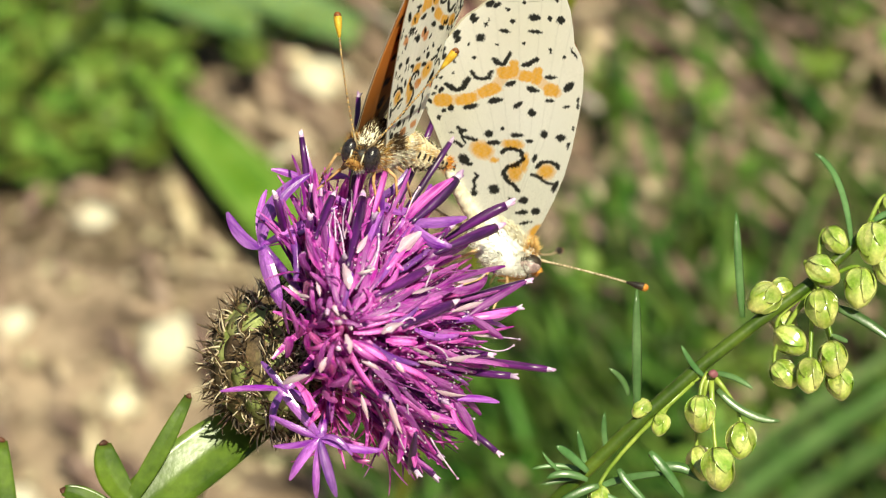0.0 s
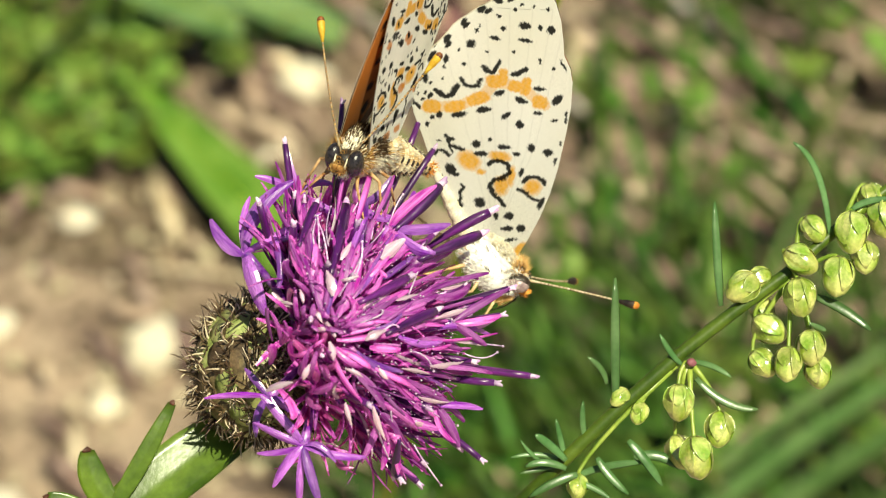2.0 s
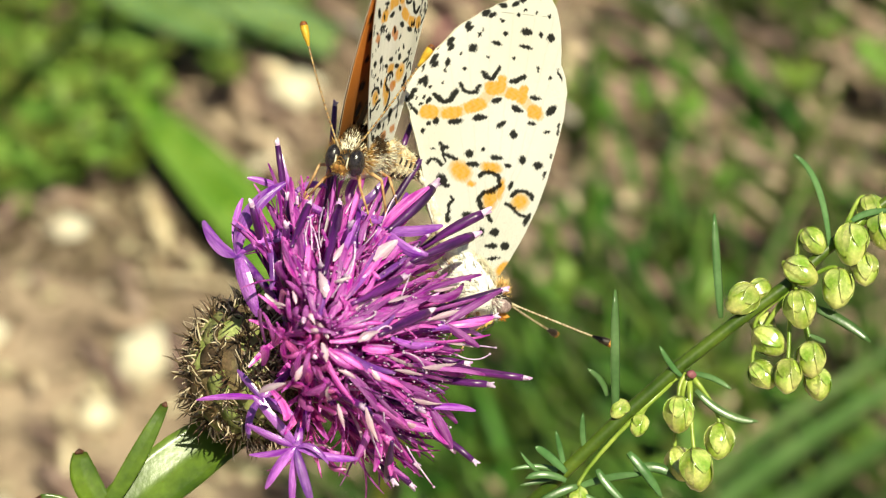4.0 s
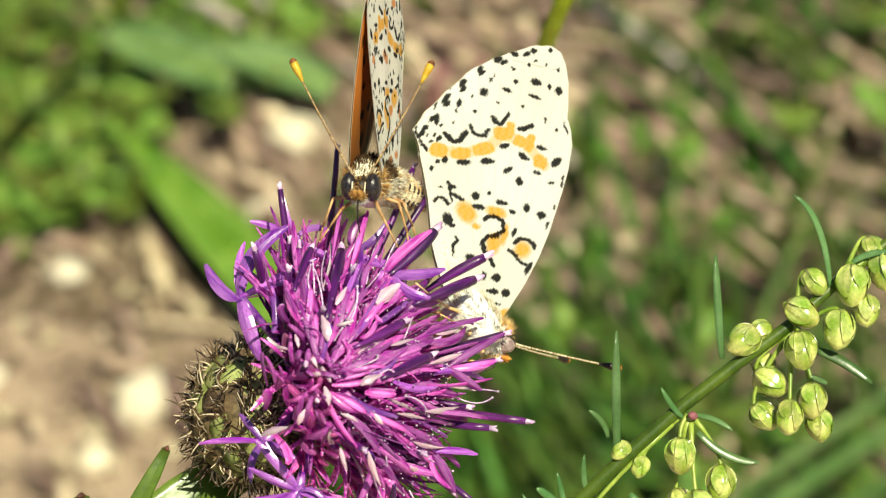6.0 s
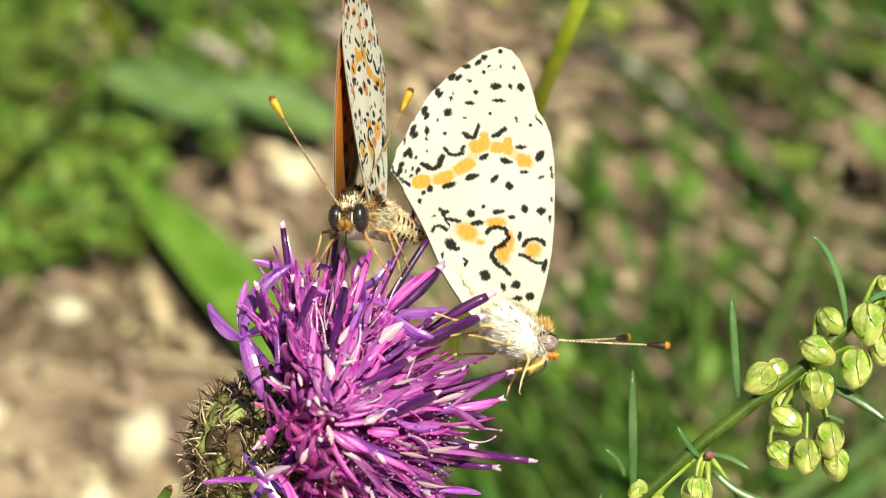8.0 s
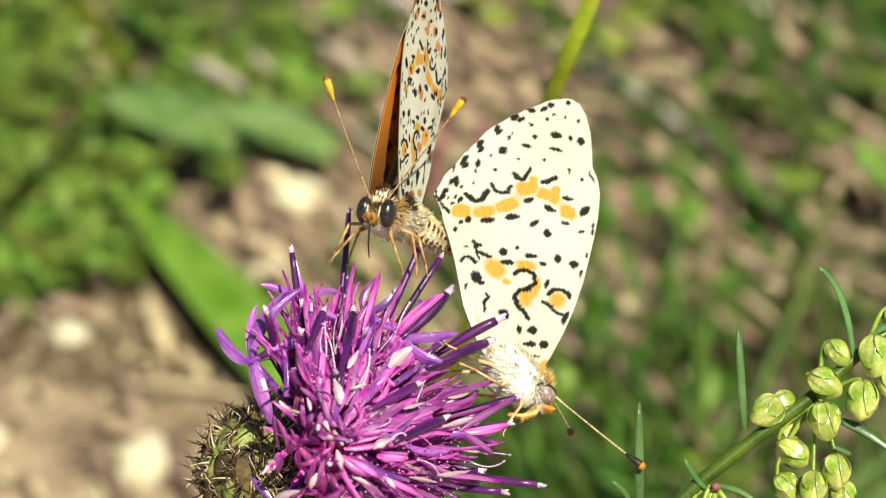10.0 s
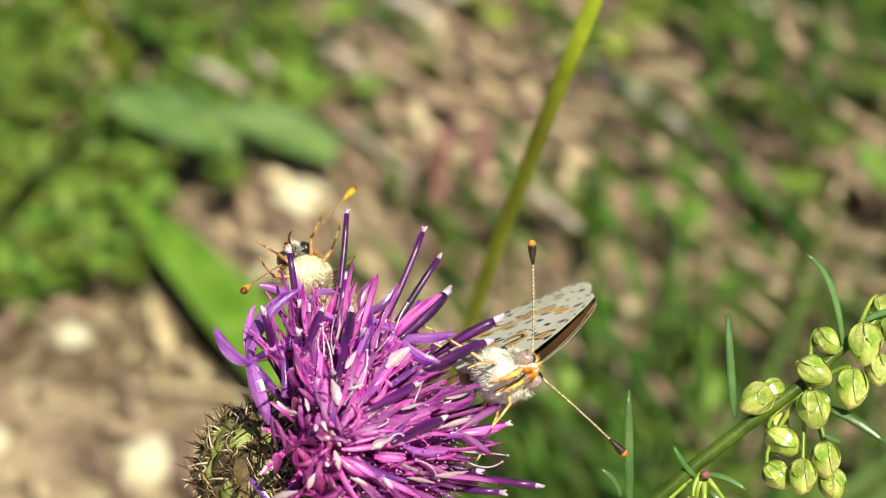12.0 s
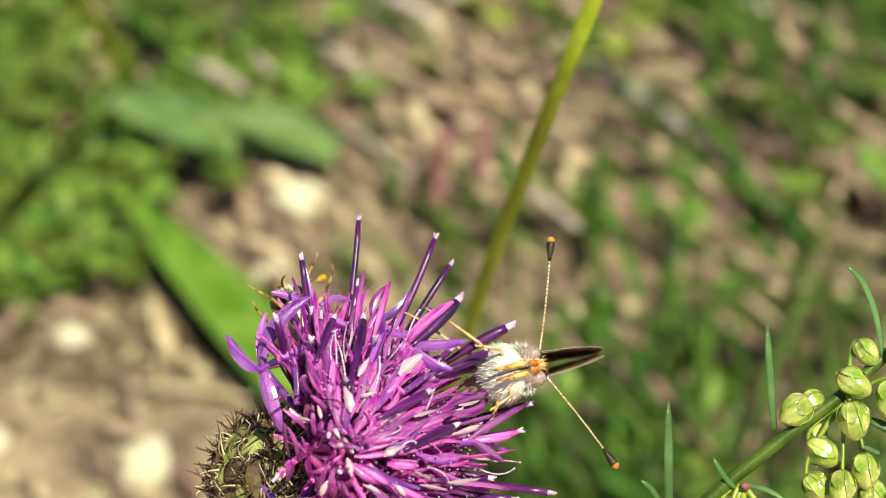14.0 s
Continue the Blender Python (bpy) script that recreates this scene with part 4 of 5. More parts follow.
# marks of the underside: middle, half length, half width, slant in degrees
MARGIN_MARKS = [(1, 533, 5.8, 5.6, 39), (-28, 525, 6.7, 5.5, -6), (-62, 512, 9.1, 5.9, -6), (-90, 496, 9.3, 6.9, 25), (-118, 471, 5.1, 8.3, -28), (-146, 439, 6.2, 10.4, -28), (-171, 404, 5.8, 12.4, -28), (-182, 365, 5.9, 11.5, 4), (-166, 428, 3.5, 5.8, -17), (-188, 389, 3.5, 9.1, -7)]
SPECKS = [(20, 500, 3.6, 3.8, -6), (-33, 498, 4.3, 2.9, -7), (-3, 504, 2.8, 2.5, -6), (-65, 487, 2.2, 2.1, -7), (-92, 466, 2.6, 3.3, -7), (-79, 417, 2.4, 2.9, -7), (-152, 364, 1.8, 4.1, -7), (-34, 420, 3.9, 3.8, -7), (-116, 393, 4.7, 4.1, -7), (11, 404, 2.8, 5.7, 19), (34, 391, 2.8, 4.6, -7), (10, 466, 3.6, 6.6, 14), (-195, 333, 1.8, 2.5, -7)]
STARS = [(-16, 469, 9.9, 7.5, -7), (27, 463, 7.9, 8.4, -7), (-52, 462, 5.9, 5.4, -7), (-66, 444, 10.6, 5.0, -7), (-15, 442, 12.6, 4.2, -15), (-106, 431, 8.0, 7.4, 14), (-147, 401, 5.5, 9.1, -7), (50, 397, 2.5, 13.4, 27)]
BAND_MARKS = [(-173, 331, 3.9, 8.3, -23), (11, 353, 11.1, 4.2, -7), (41, 332, 6.3, 12.5, -36), (-56, 342, 10.5, 6.1, 22), (-19, 330, 11.8, 5.4, -26), (-82, 309, 13.1, 6.1, 14), (-123, 298, 14.2, 6.5, 12), (-157, 296, 5.5, 8.2, 4), (-168, 291, 3.9, 4.1, -7), (10, 307, 8.3, 3.3, -7), (38, 293, 8.0, 2.9, 9), (57, 302, 2.4, 13.3, -7), (-44, 300, 5.1, 10.7, -44), (-20, 284, 6.8, 8.2, 14), (-177, 276, 3.9, 5.7, -28), (49, 251, 2.0, 5.0, -7), (42, 215, 2.4, 7.5, -7)]
MIDDLE_MARKS = [(-93, 243, 8.3, 7.4, 3), (-71, 252, 3.9, 4.5, -7), (-46, 240, 12.2, 4.9, 1), (-24, 227, 6.7, 5.0, -18), (0, 239, 7.6, 9.0, 14), (29, 232, 10.3, 8.2, 3), (-86, 224, 12.2, 5.3, 3), (-136, 250, 5.8, 4.1, -7), (-157, 245, 4.7, 1.6, -7)]
BASE_MARKS = [(20, 133, 4.3, 14.0, -20), (-15, 191, 3.8, 10.0, -7), (-85, 129, 11.4, 9.9, -28), (-57, 104, 5.7, 8.4, 8), (-34, 105, 9.1, 7.4, 13), (-37, 80, 11.4, 4.9, 3), (-13, 81, 7.6, 7.4, -39), (-119, 122, 7.1, 6.9, -7), (-136, 191, 8.7, 12.7, 24), (-127, 182, 6.1, 5.0, -7), (-152, 174, 3.8, 5.5, -7), (-32, 57, 13.4, 3.0, 5), (-72, 53, 6.2, 9.9, -8), (-50, 42, 10.5, 3.4, 8), (-41, 25, 9.5, 3.0, -8)]
ORANGE_BAND = [(-170, 310, 14.9, 11.9, 4), (-130, 313, 18.3, 9.7, 19), (-92, 329, 19.2, 11.0, 19), (-63, 364, 15.2, 11.5, 14), (-51, 371, 7.9, 15.0, -7), (-31, 356, 11.8, 10.0, -7), (-12, 356, 7.9, 15.8, -7), (12, 327, 12.6, 11.6, -7)]
ORANGE_SPOTS = [(-105, 210, 24.7, 17.9, -34), (-49, 165, 14.3, 22.4, -7), (-53, 221, 21.4, 11.0, -7), (-32, 183, 7.6, 22.5, -7), (4, 163, 17.2, 17.0, -7), (-12, 40, 10.5, 18.8, -39), (-84, 189, 9.5, 7.0, -7)]
# crescents and lines: half width, then the points
LINES = [(4.6, [(-83, 389), (-78, 383), (-70, 380), (-63, 387), (-58, 401)]), (4.6, [(-36, 379), (-26, 380), (-13, 389)]), (4.6, [(-122, 366), (-115, 356), (-104, 351), (-93, 355), (-87, 365)]),
         (5.2, [(-163, 341), (-153, 334), (-143, 331), (-134, 339), (-128, 353)]), (3.4, [(-218, 345), (-208, 325), (-191, 307)]), (3.2, [(-146, 259), (-141, 247), (-137, 239)]), (4.6, [(-137, 239), (-115, 231)]),
         (2.6, [(-144, 259), (-134, 223)]), (3.8, [(-163, 220), (-158, 227), (-149, 227), (-139, 219)])]
LOOPS = [(4.6, [(-71, 204), (-64, 212), (-51, 213), (-40, 207), (-35, 192), (-46, 179), (-62, 174), (-70, 165), (-65, 151), (-53, 139), (-43, 126)]), (4.6, [(-12, 174), (-3, 182), (11, 184), (24, 175), (25, 170)]),
         (4.0, [(-20, 158), (-7, 152), (3, 142), (15, 138)]), (3.6, [(-117, 163), (-112, 157), (-119, 149), (-117, 136), (-121, 129)])]


def ragged(x, y):
    """A small irregular push of the pattern's edges."""
    return (1.3 * np.sin(x * .21 + 1.3 * np.sin(y * .23)) + 1.0 * np.sin(x * .73 - y * .41) + .8 * np.sin(x * 1.37 + y * .93), 1.3 * np.sin(y * .27 + 1.1 * np.sin(x * .19)) + 1.2 * np.sin(y * .57 + x * .87) + .9 * np.sin(x * 1.71 - y * .6))


def outline_marks():
    """Paired black dashes along the outer edge of the hind wing."""
    rows = []
    for y, x in LEFT_EDGE[11:-2]:
        rows += [(x + 15, y - 7, 5.0, 8.5, -38), (x + 33, y - 16, 3.2, 4.5, -30)]
    return rows


def marks(x, y, rows, power=1.7, soft=2.2):
    """Angular spots, each with its own slant."""
    m = np.zeros_like(x)
    for a, b, r, s, slant in rows:
        c, d = math.cos(radians(slant)), math.sin(radians(slant))
        u, v = np.abs((x - a) * c + (y - b) * d) / (r * .99), np.abs((y - b) * c - (x - a) * d) / (s * .99)
        m = np.maximum(m, np.clip((1.22 - u ** power - v ** power) * soft, 0, 1))
    return m


def dots(x, y, rows, grow=1.08):
    m = np.zeros_like(x)
    for a, b, r, s in rows:
        d = ((x - a) / (r * grow)) ** 2 + ((y - b) / (s * grow)) ** 2
        m = np.maximum(m, np.clip((1.45 - d) * 2.2, 0, 1))
    return m


def stroke(x, y, line, w):
    m = np.zeros_like(x)
    for (a, b), (c, d) in zip(line, line[1:]):
        t = np.clip(((x - a) * (c - a) + (y - b) * (d - b)) / ((c - a) ** 2 + (d - b) ** 2), 0, 1)
        q = np.hypot(x - a - t * (c - a), y - b - t * (d - b))
        m = np.maximum(m, np.clip((w - q) * .7, 0, 1))
    return m


def wing_pattern(x, y, upper):
    """Pigment of the hind wing: cream below, tawny above, with black marks and orange bands."""
    dx, dy = ragged(x, y)
    px, py = x + dx * .75, y + dy * .75
    black = np.maximum.reduce([marks(px, py, q) for q in (MARGIN_MARKS, outline_marks(), SPECKS, STARS, BAND_MARKS, MIDDLE_MARKS, BASE_MARKS)] + [stroke(px, py, q, w) for w, q in LINES + LOOPS])
    orange = np.maximum.reduce([marks(px, py, [(a, b, c * 1.12, d * 1.14, e) for a, b, c, d, e in ORANGE_BAND], 3.0, 1.6), 0.55 * stroke(px, py, [(-180, 308), (-130, 314), (-88, 331), (-62, 362), (-20, 356), (6, 334), (20, 322)], 10), marks(px, py, ORANGE_SPOTS, 2.2, 1.1)])
    orange = orange * (.93 + .07 * np.sin(x * .5 + np.sin(y * .3) * 2) * np.sin(y * .41))
    white_eye = marks(px, py, [(-55, 194, 13, 11, 0)], 2, 2)
    orange = orange * (1 - white_eye)
    veins = np.zeros_like(x)
    for a in (-150, -112, -74, -38, -4, 26, 48):
        veins = np.maximum(veins, stroke(x + dx * .3, y, [(-60, 60), (a * .55 - 20, 240), (a * 1.12, 500)], 1.6))
    if upper:
        c = np.zeros(x.shape + (3,)) + (0.34, 0.12, 0.03)
        c[...] = c * (1 - .85 * np.clip(1.35 - y / 260, 0, 1))[..., None]
        edge = np.clip((y - 480) / 25, 0, 1)
        c = c * (1 - np.maximum(black * .95, edge * .8))[..., None]
        lo = np.interp(y, [q[0] for q in LEFT_EDGE], [q[1] for q in LEFT_EDGE])
        fringe = np.clip(1 - np.minimum((x - lo) / 16, (541 - y) / 14), 0, 1) ** .5
        c = c * (1 - fringe[..., None]) + np.array((.78, .74, .6)) * fringe[..., None]
    else:
        c = np.zeros(x.shape + (3,)) + (0.89, 0.885, 0.84)
        tint = .5 + .5 * np.sin(x * .021 + 2) * np.sin(y * .017)
        c = c * (1 - .06 * tint[..., None]) - np.array((0, .008, .06)) * tint[..., None]
        c = c * (1 - orange[..., None]) + np.array((0.83, 0.43, 0.05)) * orange[..., None]
        c = c * (1 - .10 * veins[..., None])
        c = c * (1 - .965 * black[..., None])
        speck = np.modf(np.abs(np.sin(x * 12.9898 + y * 78.233) * 43758.5453))[0]
        dusty = np.clip(1.15 - y / 130, 0, 1) * .5 + np.clip((-120 - x) / 60, 0, 1) * np.clip(1.6 - y / 200, 0, 1) * .4 + .04
        c = c * (1 - (speck > .93) * dusty)[..., None]
    return np.clip(c, .008, 1)


def busy_pattern(x, y, upper):
    """The same wing with more tawny cells and closer black marks on its underside."""
    c = wing_pattern(x, y, upper)
    if upper:
        return c
    rng = random.Random(8)
    dx, dy = ragged(x, y)
    cells = [(rng.uniform(-150, 40), yy + rng.gauss(0, 10), rng.uniform(8, 17), rng.uniform(9, 17), rng.uniform(-20, 20)) for yy in (90, 180, 300, 425, 435) for _ in range(3)]
    dashes = [(rng.uniform(-200, 60), rng.uniform(60, 535), rng.uniform(2.5, 5), rng.uniform(4, 10), rng.gauss(0, 22)) for _ in range(75)]
    tawny, dark = .85 * marks(x + dx, y + dy, cells, 2.6, 1.4), marks(x + dx, y + dy, dashes)
    c = c * (1 - tawny[..., None]) + np.array((.68, .25, .05)) * tawny[..., None] * np.clip(c[..., :1] * 2, 0, 1)
    return np.clip(c * (1 - .95 * dark[..., None]), .008, 1)


def sheet(name, left, right, ny, nx, mats, parent, sign, part_angle, apart, pattern, scale=1.0, lift=0.0, taper=0.0):
    """A wing of two skins, its underside outwards; sign: -1 the right wing, 1 the left."""
    ys = np.linspace(left[0][0], left[-1][0], ny)
    ys = left[0][0] + (left[-1][0] - left[0][0]) * (1 - (1 - np.linspace(0, 1, ny)) ** 1.25)
    lo = np.interp(ys, [q[0] for q in left], [q[1] for q in left])
    hi = np.interp(ys, [q[0] for q in right], [q[1] for q in right])
    scallop = 2.5 * np.abs(np.sin(ys * .075))
    lo = lo + np.where(ys > 300, scallop, 0)
    s = np.linspace(0, 1, nx)
    x = lo[:, None] + (hi - lo)[:, None] * s[None, :]
    y = np.repeat(ys[:, None], nx, 1)
    y = y - np.where(y > 500, 2.0 * np.abs(np.sin(x * .09)), 0)
    fan = np.sin((x + 60) / (np.abs(y) * .28 + 40) * 7.0)
    bulge = 2.0 * fan * np.clip(y / 200, 0, 1) + 9 * np.sin(np.clip(y / 530, 0, 1) * 3.1) * (1 - ((x + 70) / 150) ** 2 * .6)
    wx, wz = wing_xz((x + 50) * 1.06 - 50, y)
    wx, wz = (wx + 55) * math.cos(lift) + (wz - 10) * math.sin(lift) - 55, (wz - 10) * math.cos(lift) - (wx + 55) * math.sin(lift) + 10
    verts, cols = [], []
    for upper, off in ((False, 1.3), (True, -.3)):
        gap = apart * np.clip(1 - (wz - 8) / taper, .04, 1) ** 1.3 if taper else apart
        d = (bulge * .55 + off + gap) * sign
        z0 = wz - 8
        a = part_angle * sign
        yy = d * math.cos(a) + z0 * math.sin(a)
        zz = z0 * math.cos(a) - d * math.sin(a) + 8
        verts.append(np.stack([wx, yy, zz], -1).reshape(-1, 3))
        cols.append(pattern(x, y, upper).reshape(-1, 3))
    v, c = np.concatenate(verts), np.concatenate(cols)
    k = nx * ny
    faces, which = [], []
    for j in range(ny - 1):
        for i in range(nx - 1):
            q = (j * nx + i, j * nx + i + 1, (j + 1) * nx + i + 1, (j + 1) * nx + i)
            faces.append(q if sign < 0 else q[::-1])
            faces.append(tuple(p + k for p in (q[::-1] if sign < 0 else q)))
            which += [0, 1]
    rim = [j * nx for j in range(ny)] + [(ny - 1) * nx + i for i in range(1, nx)] + [j * nx + nx - 1 for j in range(ny - 2, -1, -1)]
    for a, b in zip(rim, rim[1:]):
        faces.append((a, b, b + k, a + k))
        which.append(0)
    me = bpy.data.meshes.new(name)
    me.from_pydata((v * U * scale).tolist(), [], faces)
    for m in mats:
        me.materials.append(m)
    me.polygons.foreach_set("material_index", which)
    layer = me.color_attributes.new("pigment", "FLOAT_COLOR", "POINT")
    layer.data.foreach_set("color", np.concatenate([c, np.ones((len(c), 1))], 1).ravel())
    me.shade_smooth()
    ob = new(name, me)
    ob.parent = parent
    return ob


FORE_LEFT = [(30, -45), (60, -62), (140, -95), (240, -120), (330, -118), (370, -60), (392, 10), (402, 42)]
FORE_RIGHT = [(30, -28), (60, 0), (140, 28), (240, 50), (330, 60), (370, 64), (392, 62), (402, 50)]


def fore_pattern(x, y, upper):
    dx, dy = ragged(x, y)
    spots = [(-60, 120, 10, 14), (-40, 170, 12, 10), (-80, 190, 9, 9), (-20, 230, 12, 8), (-70, 250, 10, 10), (10, 280, 9, 12), (-40, 300, 11, 8), (40, 320, 8, 10), (0, 345, 10, 7), (40, 370, 10, 6), (-80, 320, 9, 9)]
    black = dots(x + dx, y + dy, spots)
    rim = np.clip((y - 355) / 20, 0, 1)
    if upper:
        c = np.zeros(x.shape + (3,)) + (0.62, 0.215, 0.04)
        c = c * (1 - .88 * np.clip(1.2 - y / 190, 0, 1))[..., None]
        return np.clip(c * (1 - np.maximum(black, rim) * .93)[..., None], .008, 1)
    c = np.zeros(x.shape + (3,)) + (0.66, 0.33, 0.09)
    rim = np.maximum(rim, np.clip((x - .2 * y + 22) / 12, 0, 1))
    c = c * (1 - rim[..., None]) + np.array((.78, .72, .5)) * rim[..., None]
    return np.clip(c * (1 - .95 * black)[..., None], .008, 1)


def dusky_fore_pattern(x, y, upper):
    c = fore_pattern(x, y, upper)
    return np.clip(c * np.array((.22, .30, .55)) + .01, .008, 1) if upper else c


def antenna_shape(ln, bow):
    pts = bend((0, 0, 0), (0, bow, ln * .5), (0, 0, ln), 16)
    shaft = tube(pts[:15], [2.8] * 2 + [1.75] * 13, 7)
    rings = [tube([Vector(a).lerp(Vector(b), .15 + .4 * h), Vector(a).lerp(Vector(b), .32 + .4 * h)], (2.0, 2.0), 7) for a, b in zip(pts[:13], pts[1:14]) for h in (0, 1.15)]
    a, b = Vector(pts[13]), Vector(pts[15])
    d = (b - a).normalized()
    club = tube([a - d * 6, a + d * 4, a + d * 14, b - d * 3, b + d * 1], (2.4, 4.2, 6.6, 7.8, 7.2), 9)
    tip = blob(b + d * 1, (7.4, 7.4, 8.5), 7, 10)
    return shaft, join(*rings), club, tip


def leg_shape(root, knee, ankle, toe):
    femur = tube([root, Vector(root).lerp(Vector(knee), .5), knee], (4.2, 3.9, 2.8), 7)
    shin = tube([knee, ankle], (2.8, 2.1), 7)
    foot = join(tube([ankle, Vector(ankle).lerp(Vector(toe), .5), toe], (2.1, 1.8, 1.3), 6), tube([toe, Vector(toe) + Vector((5, 2, -2))], (1.4, .4), 4), tube([toe, Vector(toe) + Vector((5, -2, -2))], (1.4, .4), 4))
    return femur, shin, foot


def butterfly(label, seed, size, eye, angle, back_fur, legs_down, bow, lift):
    rng = random.Random(seed)
    bf = thing("butterfly", label, "butterfly", "paired butterflies")
    K = U * size

    def piece(name, shape, m, parent=bf, text=""):
        return part(name, shape, m, parent, text, scale=K)

    # abdomen in rings, thorax, head
    prof = [(-92, 21), (-108, 25), (-126, 26), (-144, 26), (-162, 25), (-180, 23), (-198, 20), (-216, 17), (-234, 14), (-252, 11), (-268, 8), (-278, 3)]

    slim = 1 if seed == 2 else 0

    def off(x):
        return bow * (max(0, -x - 92) / 186) ** 1.5

    line, width = [], []
    for (x, r), (x2, r2) in zip(prof, prof[1:]):
        for s, q in ((0, r * .9), (.25, r * 1.03), (.6, (r + r2) / 2 * 1.04)):
            xx = x + (x2 - x) * s
            line.append((xx, off(xx), -2 - slim * (14 - max(0, -xx - 110) * .3)))
            width.append(q * (1.45 - .87 * slim))
    line.append((-279, off(-279), -2 + slim * 36))
    width.append(3)
    ab = piece("abdomen", tube(line, width, 14), CREAM_FUR if slim else ABDOMEN, text="cream abdomen barred with black" if seed == 1 else "cream abdomen")
    bars = []
    for (x, r), (x2, r2) in zip(prof[1:10], prof[2:11]):
        for y in (-1, 1):
            for hgt in (.15, -.55):
                e = math.sqrt(1 - hgt * hgt)
                bars.append(blob(((x + x2) / 2, off((x + x2) / 2) + y * r * 1.45 * e * .97, hgt * r * 1.45 - 2), (4.2, 3.0, r * .3), 5, 8))
        bars.append(blob(((x + x2) / 2, off((x + x2) / 2), r * 1.45 * .9 - 2), (6, r * .62, 4), 5, 8))
    if seed == 1:
        piece("bar", join(*bars), DARK, ab, "black bars between the rings")
        piece("abdomen_hair", join(*[fur((x, off(x), -2), (10, r * 1.45, r * 1.45), 95, 13, .9, rng, (-1.3, 0, 0), lambda q: abs(q.x) < .7) for x, r in prof[:9]]), CREAM_FUR, ab, "cream hair over the rings")
    piece("abdomen_tip", join(blob((-274 + 14 * slim, off(-274), -2 + 30 * slim), (13, 12, 12) if not slim else (10, 8, 8), 7, 11), *([] if slim else [fur((-270, off(-270), -2), (14, 15, 15), 160, 14, .8, rng, (-1, 0, 0))])), CREAM_FUR if slim else ORANGE, ab, "" if slim else "orange tip")
    low = 10 * slim
    size3 = (62, 27, 38) if slim else (56, 48, 46)
    down = WHITE_DOWN if slim else CREAM_FUR
    belly = [blob((-56, 0, -24), (62, 54, 36), 10, 16, .1, 5), fur((-56, 0, -24), (62, 55, 36), 1500, 13, .8, rng, (-1.5, 0, -.2), lambda q: q.z < .5)] if slim else []
    thorax = piece("thorax", join(blob((-58, 0, -low), size3, 10, 16, .1, seed), *belly), down)
    piece("thorax_down", fur((-58, 0, -low), size3, 1500 if slim else 2200, 11 if slim else 15, .8, rng, (-1.9, 0, .3), lambda q: q.z < (.8 if slim else .1)), down, thorax, "short pale hair under the thorax")
    piece("thorax_hair", fur((-54, 0, 3 - low), size3, 900, 13 if slim else 20, .8, rng, (-1.8, 0, .1), lambda q: q.z > (.65 if slim else .05)), back_fur, thorax, "hair on the back")
    if not slim:
        piece("flank_hair", fur((-96, 0, -2), (52, 52, 44), 1300, 22, .9, rng, (-1.0, 0, -.1), lambda q: q.z < .25), CREAM_FUR, thorax, "shaggy cream hair on the flanks")
        piece("flank_tuft", fur((-104, 0, 0), (52, 53, 44), 300, 24, .9, rng, (-1.0, 0, 0), lambda q: q.z < .2), TAWNY_FUR, thorax, "tawny tufts on the flanks")
    if slim:
        piece("belly_lines", fur((-56, 0, -22), (61, 55, 31), 150, 16, .9, rng, (-2.0, 0, 0), lambda q: q.z < .1 and math.sin(q.y * 9 + q.x) > .6), TAWNY_FUR, thorax, "tawny lines of hair underneath")
        piece("dark_hair", fur((-58, 0, -18), (64, 53, 35), 45, 13, .8, rng, (-2.2, 0, .3), lambda q: -.3 < q.z < .9 and math.sin(q.z * 11 + q.x * 3) > .55), DARK_FUR, thorax, "thin lines of dark hair")
    collar = [fur((-14, 0, 16), (15, 20, 14), 460, 17, .8, rng, (-.7, 0, .8))] if slim else [fur((-24, y * 24, 4), (18, 15, 22), 330, 17, .8, rng, (-.6, y * .5, .2)) for y in (-1, 1)]
    piece("collar", join(*collar), GOLD_HAIR if slim else TAWNY_FUR, thorax, "tuft of orange hair behind the head")
    if slim:
        piece("cheek_hair", join(*[fur((-15, y * 22, -8), (20, 19, 22), 420, 12, .8, rng, (-.2, y * .3, -.3)) for y in (-1, 1)]), WHITE_DOWN, thorax, "white hair behind the eyes")
    head = piece("head", blob((0, 0, 0), (22, 22, 22), 8, 14, .1, seed), WHITE_DOWN if slim else DARK)
    for y in (-1, 1):
        if slim:
            tip = Matrix.Rotation(radians(-28), 3, "Y")
            piece("eye", blob((4, y * 21, 3), (20, 15, 15), 14, 20, 0, 0, tip), eye, head, "bulging compound eye")
            piece("eye_rim", blob((1, y * 18, 8), (20.5, 14, 13), 14, 20, 0, 0, tip), DARK, head, "dark upper rim")
        else:
            piece("eye", blob((4, y * 22, 3), (20, 15.5, 26), 14, 20), eye, head, "bulging compound eye")
            piece("eye_edge", tube([(20, y * 12, -14), (24, y * 11.5, 0), (20, y * 12, 16)], (1.3, 1.8, 1.2), 6), CREAM_FUR, head, "pale line beside the eye")
        piece("palp", join(tube([(6, y * 6, -10), (22, y * 6, -9), (32, y * 5, -2), (37, y * 4, 4)], (4, 5.5, 4.5, 1.2) if slim else (5, 7, 6, 1.5), 8), fur((22, y * 6, -6), (13, 5, 7) if slim else (13, 7, 9), 80 if slim else 170, 7 if slim else 9, .6, rng, (1.0, 0, .1))), ORANGE if slim else TAWNY_FUR, head, "hairy orange palp" if slim else "hairy tawny palp")
    piece("face_hair", fur((6, 0, 0), (17, 11, 19), 110 if slim else 260, 7 if slim else 10, .7, rng, (.5, 0, .1)), WHITE_DOWN if slim else TAWNY_FUR, head)
